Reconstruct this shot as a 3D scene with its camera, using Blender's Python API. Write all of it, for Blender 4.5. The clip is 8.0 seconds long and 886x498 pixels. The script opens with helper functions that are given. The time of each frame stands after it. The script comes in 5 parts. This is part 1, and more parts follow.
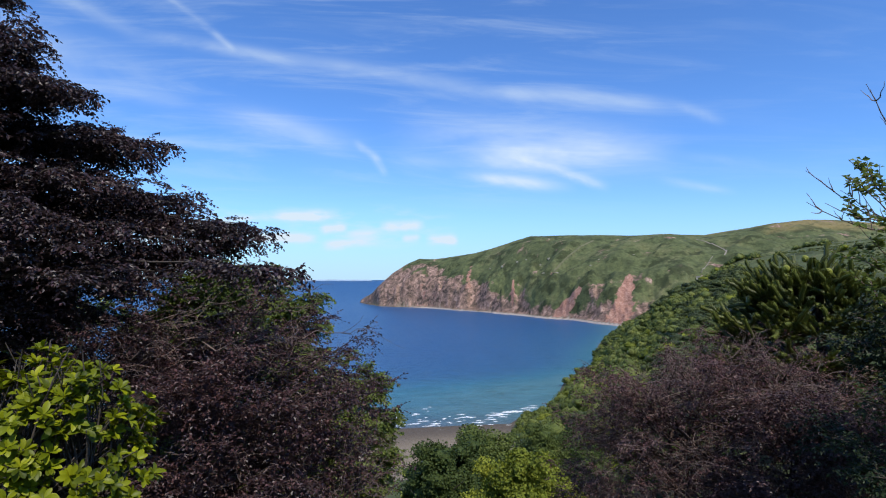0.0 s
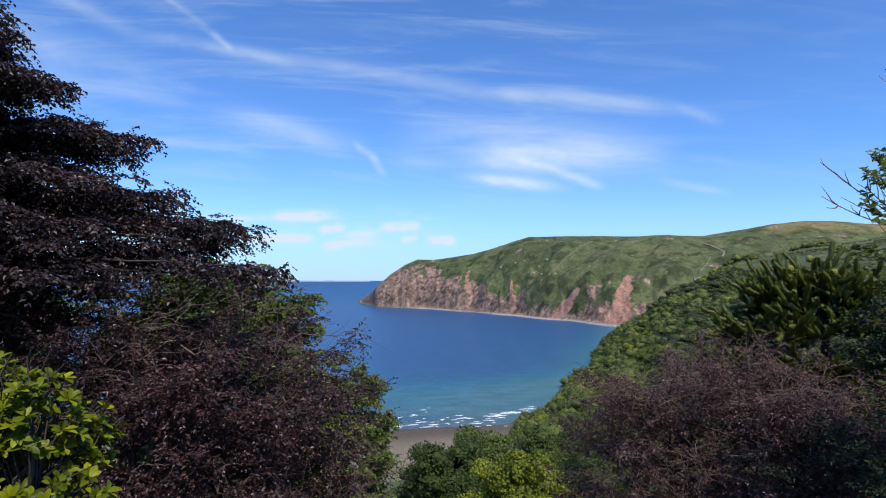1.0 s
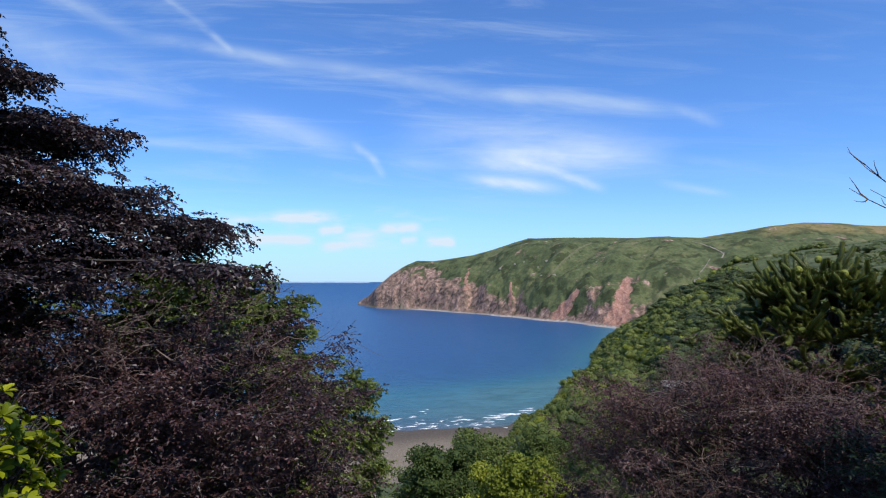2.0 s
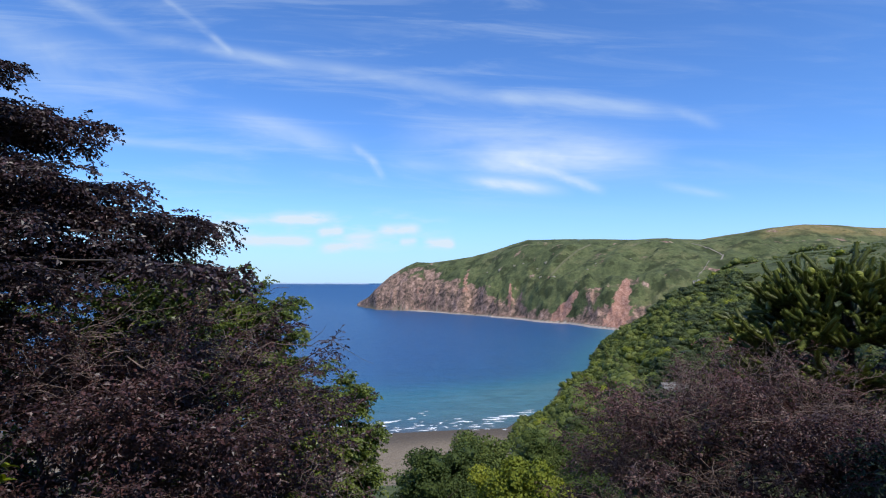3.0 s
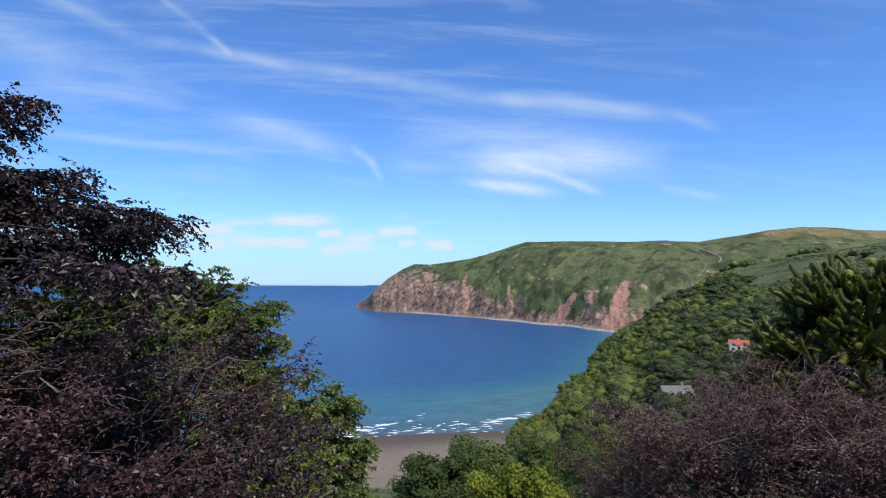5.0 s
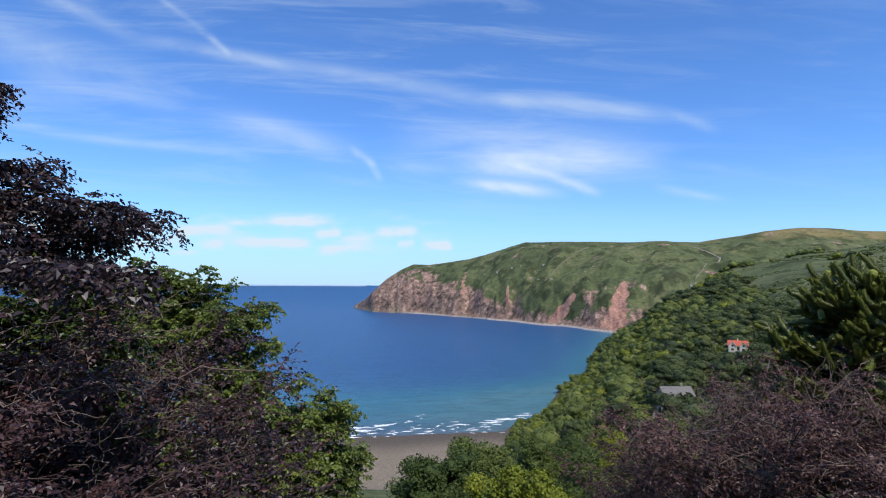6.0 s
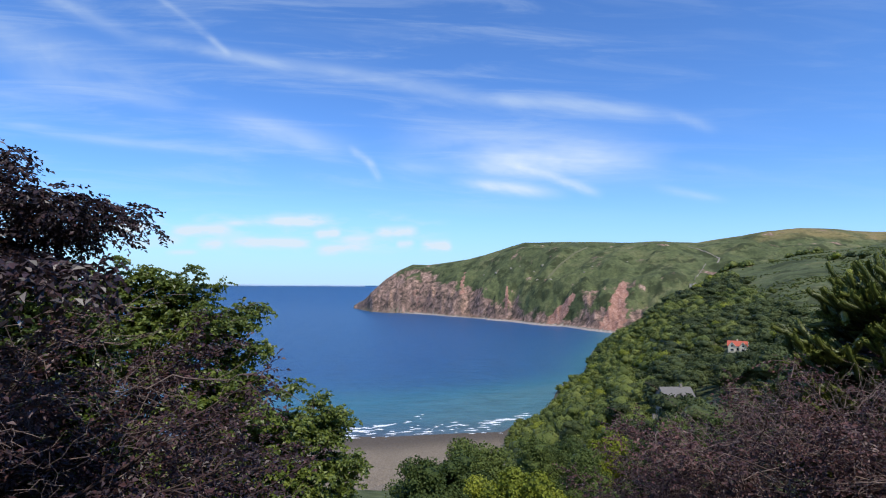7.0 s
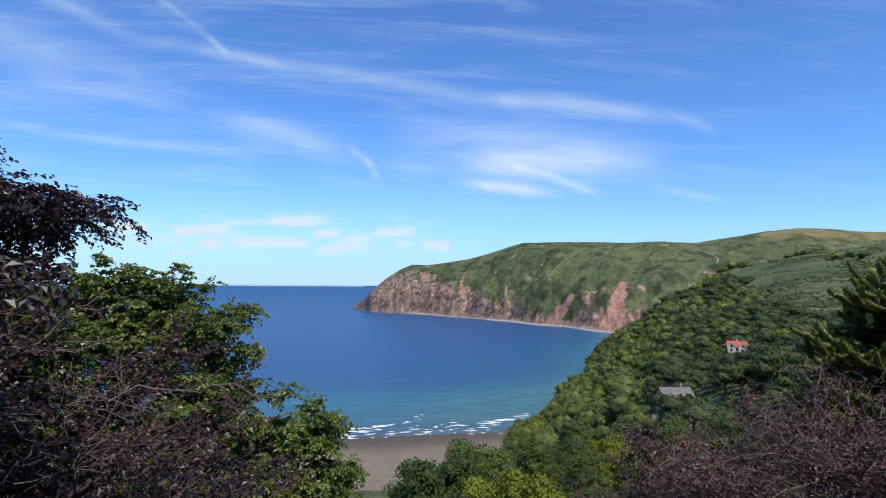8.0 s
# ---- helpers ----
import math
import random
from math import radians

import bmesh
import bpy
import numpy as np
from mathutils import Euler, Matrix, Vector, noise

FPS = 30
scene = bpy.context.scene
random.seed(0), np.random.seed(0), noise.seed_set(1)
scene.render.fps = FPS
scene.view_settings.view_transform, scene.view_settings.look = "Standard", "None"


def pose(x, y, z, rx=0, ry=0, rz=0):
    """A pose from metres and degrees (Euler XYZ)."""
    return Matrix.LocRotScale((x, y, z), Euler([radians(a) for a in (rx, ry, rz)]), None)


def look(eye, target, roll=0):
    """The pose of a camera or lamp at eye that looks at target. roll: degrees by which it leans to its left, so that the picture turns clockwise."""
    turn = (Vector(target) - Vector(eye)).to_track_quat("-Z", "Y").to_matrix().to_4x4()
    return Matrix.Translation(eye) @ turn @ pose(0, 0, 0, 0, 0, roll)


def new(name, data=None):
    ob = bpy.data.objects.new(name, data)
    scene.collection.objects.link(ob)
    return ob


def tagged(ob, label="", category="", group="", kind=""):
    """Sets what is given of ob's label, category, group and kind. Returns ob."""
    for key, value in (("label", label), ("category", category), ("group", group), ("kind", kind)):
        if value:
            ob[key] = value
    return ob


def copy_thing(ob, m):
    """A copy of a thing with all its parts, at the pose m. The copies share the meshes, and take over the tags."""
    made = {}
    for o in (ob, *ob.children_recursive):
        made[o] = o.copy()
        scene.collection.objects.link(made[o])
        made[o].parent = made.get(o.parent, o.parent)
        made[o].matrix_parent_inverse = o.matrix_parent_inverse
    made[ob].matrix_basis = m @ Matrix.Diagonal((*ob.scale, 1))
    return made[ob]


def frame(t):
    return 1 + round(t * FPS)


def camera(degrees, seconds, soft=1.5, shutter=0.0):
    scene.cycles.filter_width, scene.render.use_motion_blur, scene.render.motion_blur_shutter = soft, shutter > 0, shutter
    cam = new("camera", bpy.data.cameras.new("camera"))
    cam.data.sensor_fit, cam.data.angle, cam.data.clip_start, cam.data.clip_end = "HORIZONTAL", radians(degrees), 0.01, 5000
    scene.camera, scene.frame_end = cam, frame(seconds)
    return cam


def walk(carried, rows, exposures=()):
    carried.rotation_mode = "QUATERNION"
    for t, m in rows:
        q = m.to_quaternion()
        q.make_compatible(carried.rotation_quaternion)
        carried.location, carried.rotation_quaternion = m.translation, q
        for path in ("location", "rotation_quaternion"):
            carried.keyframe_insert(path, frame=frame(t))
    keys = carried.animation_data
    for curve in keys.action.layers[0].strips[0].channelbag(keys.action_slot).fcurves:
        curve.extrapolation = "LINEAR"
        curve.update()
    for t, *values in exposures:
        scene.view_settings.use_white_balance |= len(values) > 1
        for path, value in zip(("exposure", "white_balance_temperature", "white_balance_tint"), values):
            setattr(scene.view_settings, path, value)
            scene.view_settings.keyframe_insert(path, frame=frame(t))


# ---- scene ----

# ================= camera =================
cam = camera(79.4, 8.0, soft=1.1)
METRES, EYE, TILT, LEAN, TURN = 5.0, 130.0, 3.33, 0.0, 0.0
ROWS = [
    (0.0, 0.0, 0.0, 0.0, 0.0, 0.0, -0.0),
    (0.5, 0.0125, 0.042, -0.0032, -0.11, 0.02, -0.03),
    (1.0, 0.025, 0.0871, -0.0067, -0.17, 0.08, -0.06),
    (1.5, 0.036, 0.1366, -0.0105, -0.2, 0.15, -0.09),
    (3.0, 0.0622, 0.3067, -0.0198, -0.3, 0.38, -0.19),
    (3.5, 0.0705, 0.375, -0.0219, -0.34, 0.46, -0.22),
    (4.0, 0.0779, 0.4467, -0.0241, -0.37, 0.52, -0.24),
    (4.5, 0.0841, 0.5186, -0.0266, -0.41, 0.56, -0.26),
    (6.0, 0.0935, 0.7285, -0.0365, -0.56, 0.62, -0.34),
    (6.5, 0.0951, 0.7961, -0.0407, -0.6, 0.64, -0.35),
    (7.0, 0.0961, 0.8623, -0.0447, -0.64, 0.64, -0.37),
    (7.5, 0.0968, 0.927, -0.0491, -0.68, 0.65, -0.38),
    (8.0, 0.0973, 0.9903, -0.0536, -0.73, 0.65, -0.38),
]
walk(cam, [(t, pose(0, 0, EYE, TILT, LEAN, TURN) @ pose(METRES * x, METRES * y, METRES * z, 90 + pitch, roll, yaw)) for t, x, y, z, yaw, pitch, roll in ROWS])

# ================= world and sun =================
SUN_TO = Vector((0.28, -0.60, 0.92)).normalized()
sun = new("sun", bpy.data.lights.new("sun", "SUN"))
sun.data.energy, sun.data.angle, sun.data.color = 4.5, radians(0.53), (1.0, 0.95, 0.86)
sun.matrix_world = look(SUN_TO * 50, (0, 0, 0))
scene.view_settings.exposure = 0.0


class Nodes:
    """Short calls for node trees."""

    def __init__(self, tree):
        self.tree = tree
        tree.nodes.clear()

    def put(self, value, socket):
        if isinstance(value, bpy.types.NodeSocket):
            self.tree.links.new(value, socket)
        else:
            socket.default_value = value

    def node(self, kind, props=None, **ins):
        n = self.tree.nodes.new(kind)
        for k, v in (props or {}).items():
            setattr(n, k, v)
        for k, v in ins.items():
            self.put(v, n.inputs[int(k[1:])] if k[0] == "_" and k[1:].isdigit() else n.inputs[k.replace("_", " ")])
        return n

    def math(self, op, a, b=0.0, c=0.0, clamp=False):
        return self.node("ShaderNodeMath", {"operation": op, "use_clamp": clamp}, _0=a, _1=b, _2=c).outputs[0]

    def mix(self, f, a, b, blend="MIX"):
        n = self.node("ShaderNodeMix", {"data_type": "RGBA", "blend_type": blend}, _0=f, _6=a, _7=b)
        return n.outputs[2]

    def noise(self, vec, scale, detail=4.0, rough=0.55, distortion=0.0):
        return self.node("ShaderNodeTexNoise", None, Vector=vec, Scale=scale, Detail=detail, Roughness=rough, Distortion=distortion).outputs[0]

    def ramp(self, f, *stops):
        n = self.node("ShaderNodeValToRGB", None, Fac=f)
        els = n.color_ramp.elements
        while len(els) < len(stops):
            els.new(0.5)
        for e, (p, c) in zip(els, stops):
            e.position, e.color = p, (*c, 1) if isinstance(c, tuple) else (c, c, c, 1)
        return n.outputs[0]

    def step(self, f, lo, hi):
        return self.node("ShaderNodeMapRange", {"interpolation_type": "SMOOTHSTEP"}, Value=f, From_Min=lo, From_Max=hi).outputs[0]

    def combine(self, x, y, z=0.0):
        return self.node("ShaderNodeCombineXYZ", None, X=x, Y=y, Z=z).outputs[0]


world = bpy.data.worlds.new("sky")
scene.world = world
world.use_nodes = True
N = Nodes(world.node_tree)
sky = N.node("ShaderNodeTexSky", {"sky_type": "NISHITA", "sun_disc": False, "sun_elevation": math.asin(SUN_TO.z),
                                  "sun_rotation": math.atan2(SUN_TO.x, SUN_TO.y), "altitude": 130.0, "air_density": 1.0,
                                  "dust_density": 0.0, "ozone_density": 2.0}).outputs[0]
sky = N.mix(1.0, sky, (0.60, 0.95, 1.46, 1), "MULTIPLY")
direction = N.node("ShaderNodeTexCoord").outputs["Generated"]
sep = N.node("ShaderNodeSeparateXYZ", None, Vector=direction)
ahead = N.math("MAXIMUM", N.math("ABSOLUTE", sep.outputs[1]), 0.05)
u_sky, v_sky = N.math("DIVIDE", sep.outputs[0], ahead), N.math("DIVIDE", sep.outputs[2], ahead)


def streak(u0, v0, u1, v1, half, strength, fade=0.12, scale=9.0):
    """A soft streak of thin cloud from one place of the sky to another, torn by noise."""
    ang = math.atan2(v1 - v0, u1 - u0)
    length = math.hypot(u1 - u0, v1 - v0)
    du, dv = N.math("SUBTRACT", u_sky, u0), N.math("SUBTRACT", v_sky, v0)
    along = N.math("ADD", N.math("MULTIPLY", du, math.cos(ang)), N.math("MULTIPLY", dv, math.sin(ang)))
    across = N.math("SUBTRACT", N.math("MULTIPLY", dv, math.cos(ang)), N.math("MULTIPLY", du, math.sin(ang)))
    grain = N.noise(N.combine(N.math("MULTIPLY", along, 0.35), N.math("MULTIPLY", across, 1.0), u0 * 7), scale, 5.0, 0.6, 0.4)
    across = N.math("ADD", across, N.math("MULTIPLY", N.math("SUBTRACT", grain, 0.5), half * 1.6))
    body = N.math("POWER", 2.718, N.math("MULTIPLY", N.math("POWER", N.math("DIVIDE", N.math("ABSOLUTE", across), half), 2.0), -1.0))
    ends = N.math("MULTIPLY", N.step(along, -fade * 0.3, fade), N.math("SUBTRACT", 1.0, N.step(along, length - fade, length + fade * 0.3)))
    return N.math("MULTIPLY", N.math("MULTIPLY", body, ends), N.math("MULTIPLY", N.step(grain, 0.25, 0.75), strength))


WISPS = N.noise(N.combine(N.math("ADD", N.math("MULTIPLY", u_sky, 0.9), N.math("MULTIPLY", v_sky, 2.2)), N.math("MULTIPLY", v_sky, 7.0)), 3.2, 6.0, 0.62, 0.6)
STREAKS = [
    (-0.806, 0.575, -0.573, 0.467, 0.0145, 0.43, 0.120, 6),
    (-0.601, 0.474, -0.237, 0.412, 0.0132, 0.61, 0.100, 6),
    (-0.280, 0.421, 0.088, 0.357, 0.0173, 0.52, 0.100, 6),
    (0.045, 0.362, 0.456, 0.332, 0.0145, 0.49, 0.100, 6),
    (0.424, 0.339, 0.536, 0.301, 0.0106, 0.49, 0.050, 7),
    (-0.557, 0.565, -0.427, 0.465, 0.0066, 0.43, 0.050, 9),
    (-0.444, 0.479, -0.397, 0.437, 0.0066, 0.38, 0.020, 9),
    (-0.450, 0.319, -0.138, 0.252, 0.0225, 0.46, 0.120, 6),
    (-0.170, 0.263, -0.118, 0.226, 0.0066, 0.61, 0.020, 9),
    (-0.132, 0.239, -0.107, 0.196, 0.0066, 0.61, 0.015, 9),
    (-0.084, 0.283, 0.422, 0.260, 0.0396, 0.64, 0.200, 6),
    (0.023, 0.237, 0.432, 0.240, 0.0259, 1.13, 0.140, 6),
    (0.130, 0.233, 0.310, 0.176, 0.0091, 1.35, 0.050, 8),
    (0.023, 0.200, 0.242, 0.176, 0.0107, 1.05, 0.080, 8),
    (-0.105, 0.226, 0.023, 0.213, 0.0137, 0.79, 0.060, 8),
    (0.409, 0.191, 0.553, 0.164, 0.0079, 0.43, 0.050, 8),
    (0.442, 0.236, 0.614, 0.218, 0.0093, 0.26, 0.060, 7),
    (-0.770, 0.286, -0.362, 0.247, 0.0093, 0.43, 0.150, 7),
    (-0.834, 0.301, -0.717, 0.295, 0.0079, 0.38, 0.080, 8),
    (-0.910, 0.502, -0.483, 0.346, 0.0396, 0.43, 0.200, 5),
    (-0.818, 0.402, -0.472, 0.337, 0.0159, 0.29, 0.100, 6),
    (-0.429, 0.337, -0.235, 0.283, 0.0185, 0.29, 0.100, 6),
    (-0.320, 0.119, -0.193, 0.124, 0.0090, 2.15, 0.030, 18),
    (-0.415, 0.115, -0.288, 0.117, 0.0060, 1.00, 0.040, 16),
    (-0.614, 0.102, -0.532, 0.106, 0.0090, 1.72, 0.030, 16),
    (-0.498, 0.100, -0.383, 0.104, 0.0090, 2.01, 0.030, 16),
    (-0.388, 0.079, -0.233, 0.081, 0.0076, 2.01, 0.040, 16),
    (-0.450, 0.073, -0.398, 0.076, 0.0076, 1.57, 0.020, 18),
    (-0.233, 0.096, -0.180, 0.099, 0.0076, 1.86, 0.015, 18),
    (-0.228, 0.067, -0.124, 0.074, 0.0076, 2.15, 0.030, 18),
    (-0.119, 0.099, -0.036, 0.103, 0.0090, 2.15, 0.020, 18),
    (-0.032, 0.073, 0.028, 0.076, 0.0090, 2.44, 0.015, 18),
    (-0.078, 0.078, -0.040, 0.080, 0.0060, 1.57, 0.010, 18),
    (-0.224, 0.058, -0.182, 0.059, 0.0046, 0.71, 0.010, 18),
    (-0.597, 0.079, -0.467, 0.085, 0.0106, 0.86, 0.040, 14),
    (-0.508, 0.060, -0.445, 0.062, 0.0046, 0.86, 0.020, 16),
    (-0.182, 0.086, -0.119, 0.088, 0.0060, 0.86, 0.020, 16),
]
cloud = None
for s in STREAKS:
    cloud = streak(*s) if cloud is None else N.math("ADD", cloud, streak(*s))
# low flat-bottomed cumulus in a bank above the sea's horizon
puff = N.noise(N.combine(N.math("MULTIPLY", u_sky, 1.0), N.math("MULTIPLY", v_sky, 3.6)), 11.0, 5.0, 0.5)
bank = N.math("MULTIPLY", N.step(v_sky, 0.05, 0.08), N.math("SUBTRACT", 1.0, N.step(v_sky, 0.115, 0.15)))
bank = N.math("MULTIPLY", bank, N.math("SUBTRACT", 1.0, N.step(u_sky, -0.10, 0.06)))
puffs = N.math("MULTIPLY", N.step(puff, 0.44, 0.64), N.math("MULTIPLY", bank, 0.34))
veil = N.math("MULTIPLY", N.math("SUBTRACT", 1.0, N.step(v_sky, 0.0, 0.30)), 0.14)
high = N.math("MULTIPLY", N.step(WISPS, 0.42, 0.78), N.math("MULTIPLY", N.step(v_sky, 0.10, 0.22), N.math("SUBTRACT", 0.24, N.math("MULTIPLY", N.step(u_sky, 0.15, 0.6), 0.16))))
cloud = N.math("ADD", N.math("ADD", N.math("ADD", cloud, high), puffs), veil, clamp=True)
low_air = N.math("SUBTRACT", 1.0, N.step(v_sky, -0.02, 0.16))
sky = N.mix(N.math("MULTIPLY", low_air, 0.75), sky, (2.7, 4.5, 6.4, 1))
sky = N.mix(cloud, sky, (5.2, 6.2, 7.2, 1))
back = N.node("ShaderNodeBackground", None, Color=sky, Strength=0.135)
N.node("ShaderNodeOutputWorld", None, Surface=back.outputs[0])


# ================= materials =================
def material(name):
    m = bpy.data.materials.new(name)
    m.use_nodes = True
    return m, Nodes(m.node_tree)


def finish(n, colour, rough=0.8, bump=None, strength=0.3, distance=0.02, **more):
    ins = dict(Base_Color=colour, Roughness=rough)
    if bump is not None:
        ins["Normal"] = n.node("ShaderNodeBump", None, Strength=strength, Distance=distance, Height=bump).outputs[0]
    ins.update(more)
    p = n.node("ShaderNodeBsdfPrincipled", None, **ins)
    n.node("ShaderNodeOutputMaterial", None, Surface=p.outputs[0])
    return p


def leaf_material(name, dark, mid, light, rough=0.45, through_light=0.3, patch=0.6, spec=0.5):
    """Leaves: each one has its own tint, with larger patches of growth over the crown, and lets some light through."""
    m, n = material(name)
    own = n.node("ShaderNodeNewGeometry").outputs["Random Per Island"]
    where = n.node("ShaderNodeTexCoord").outputs["Object"]
    big = n.noise(where, patch, 3.0)
    f = n.math("ADD", n.math("MULTIPLY", own, 0.55), n.math("MULTIPLY", n.math("SUBTRACT", big, 0.28), 0.95))
    col = n.ramp(f, (0.12, dark), (0.5, mid), (0.95, light))
    p = n.node("ShaderNodeBsdfPrincipled", None, Base_Color=col, Roughness=rough)
    p.inputs["Specular IOR Level"].default_value = spec
    t = n.node("ShaderNodeBsdfTranslucent", None, Color=n.mix(0.5, col, light + (1,), "MIX"))
    s = n.node("ShaderNodeMixShader", None, Fac=through_light, _1=p.outputs[0], _2=t.outputs[0])
    n.node("ShaderNodeOutputMaterial", None, Surface=s.outputs[0])
    return m


def bark_material(name, a, b, scale=6.0):
    m, n = material(name)
    where = n.node("ShaderNodeTexCoord").outputs["Object"]
    g = n.noise(where, scale, 6.0)
    fine = n.noise(where, scale * 9, 4.0)
    f = n.math("ADD", n.math("MULTIPLY", g, 0.6), n.math("MULTIPLY", fine, 0.4))
    finish(n, n.ramp(f, (0.3, a), (0.7, b)), 0.85, fine, 0.5, 0.02)
    return m


def wood_material(name, dark, mid, light):
    """Crowns in the woods: a tint for each tree, a lesser one for each clump."""
    m, n = material(name)
    own = n.node("ShaderNodeNewGeometry").outputs["Random Per Island"]
    each = n.math("FRACT", n.math("ADD", n.node("ShaderNodeObjectInfo").outputs["Random"], n.node("ShaderNodeAttribute", {"attribute_name": "tint"}).outputs["Fac"]))
    where = n.node("ShaderNodeTexCoord").outputs["Object"]
    f = n.math("ADD", n.math("ADD", n.math("MULTIPLY", own, 0.22), n.math("MULTIPLY", each, 0.58)), n.math("MULTIPLY", n.noise(where, 0.9, 3.0), 0.25))
    col = n.ramp(f, (0.15, dark), (0.5, mid), (0.9, light))
    bump = n.node("ShaderNodeBump", None, Strength=0.9, Distance=0.6, Height=n.noise(where, 1.4, 4.0, 0.7)).outputs[0]
    col = n.mix(1.0, col, n.ramp(n.noise(where, 2.2, 3.0, 0.7), (0.35, 0.82), (0.62, 1.12)), "MULTIPLY")
    p = n.node("ShaderNodeBsdfPrincipled", None, Base_Color=col, Roughness=0.6, Normal=bump)
    p.inputs["Specular IOR Level"].default_value = 0.3
    t = n.node("ShaderNodeBsdfTranslucent", None, Color=col)
    s = n.node("ShaderNodeMixShader", None, Fac=0.25, _1=p.outputs[0], _2=t.outputs[0])
    n.node("ShaderNodeOutputMaterial", None, Surface=s.outputs[0])
    return m


M_COPPER = leaf_material("copper_beech_leaf", (0.012, 0.008, 0.009), (0.031, 0.018, 0.020), (0.090, 0.046, 0.044), 0.45, 0.12, spec=0.5)
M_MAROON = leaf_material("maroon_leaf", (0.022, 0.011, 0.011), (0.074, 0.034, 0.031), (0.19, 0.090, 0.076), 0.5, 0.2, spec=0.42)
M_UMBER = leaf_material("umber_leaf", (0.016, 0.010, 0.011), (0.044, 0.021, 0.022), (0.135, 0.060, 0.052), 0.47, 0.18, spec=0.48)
M_SYCAMORE = leaf_material("sycamore_leaf", (0.050, 0.074, 0.015), (0.126, 0.168, 0.032), (0.26, 0.295, 0.056), 0.45, 0.38)
M_LIME = leaf_material("lime_green_leaf", (0.040, 0.056, 0.003), (0.135, 0.16, 0.004), (0.30, 0.315, 0.010), 0.45, 0.22, 2.0, spec=0.2)
M_HOLLY = leaf_material("holly_leaf", (0.026, 0.044, 0.009), (0.062, 0.095, 0.014), (0.15, 0.185, 0.026), 0.4, 0.25, 1.4)
# needles near black: the deep shade at lower right is put into their colour
M_YEW = leaf_material("yew_needles_shade_dark", (0.010, 0.017, 0.006), (0.020, 0.034, 0.010), (0.04, 0.062, 0.016), 0.6, 0.1, 0.8, 0.3)
M_OAK = wood_material("oak_leaf", (0.084, 0.110, 0.026), (0.140, 0.174, 0.038), (0.21, 0.232, 0.054))
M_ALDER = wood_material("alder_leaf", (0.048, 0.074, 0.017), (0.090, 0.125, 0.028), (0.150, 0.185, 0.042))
M_YELLOWGREEN = wood_material("yellow_green_leaf", (0.10, 0.125, 0.012), (0.185, 0.215, 0.020), (0.29, 0.31, 0.034))
M_SCRUB = wood_material("scrub_leaf", (0.078, 0.104, 0.028), (0.118, 0.150, 0.038), (0.165, 0.185, 0.050))
M_PINE = wood_material("dark_pine_needles", (0.042, 0.058, 0.020), (0.076, 0.100, 0.031), (0.12, 0.145, 0.045))
M_BARK = bark_material("grey_bark", (0.07, 0.055, 0.045), (0.20, 0.17, 0.14))
M_TWIG = bark_material("pale_twig_bark", (0.075, 0.048, 0.040), (0.25, 0.180, 0.150), 14.0)
M_REDTWIG = bark_material("dark_red_twig", (0.030, 0.016, 0.014), (0.085, 0.048, 0.038), 14.0)
M_DARKBARK = bark_material("dark_bark", (0.03, 0.024, 0.02), (0.09, 0.07, 0.055))


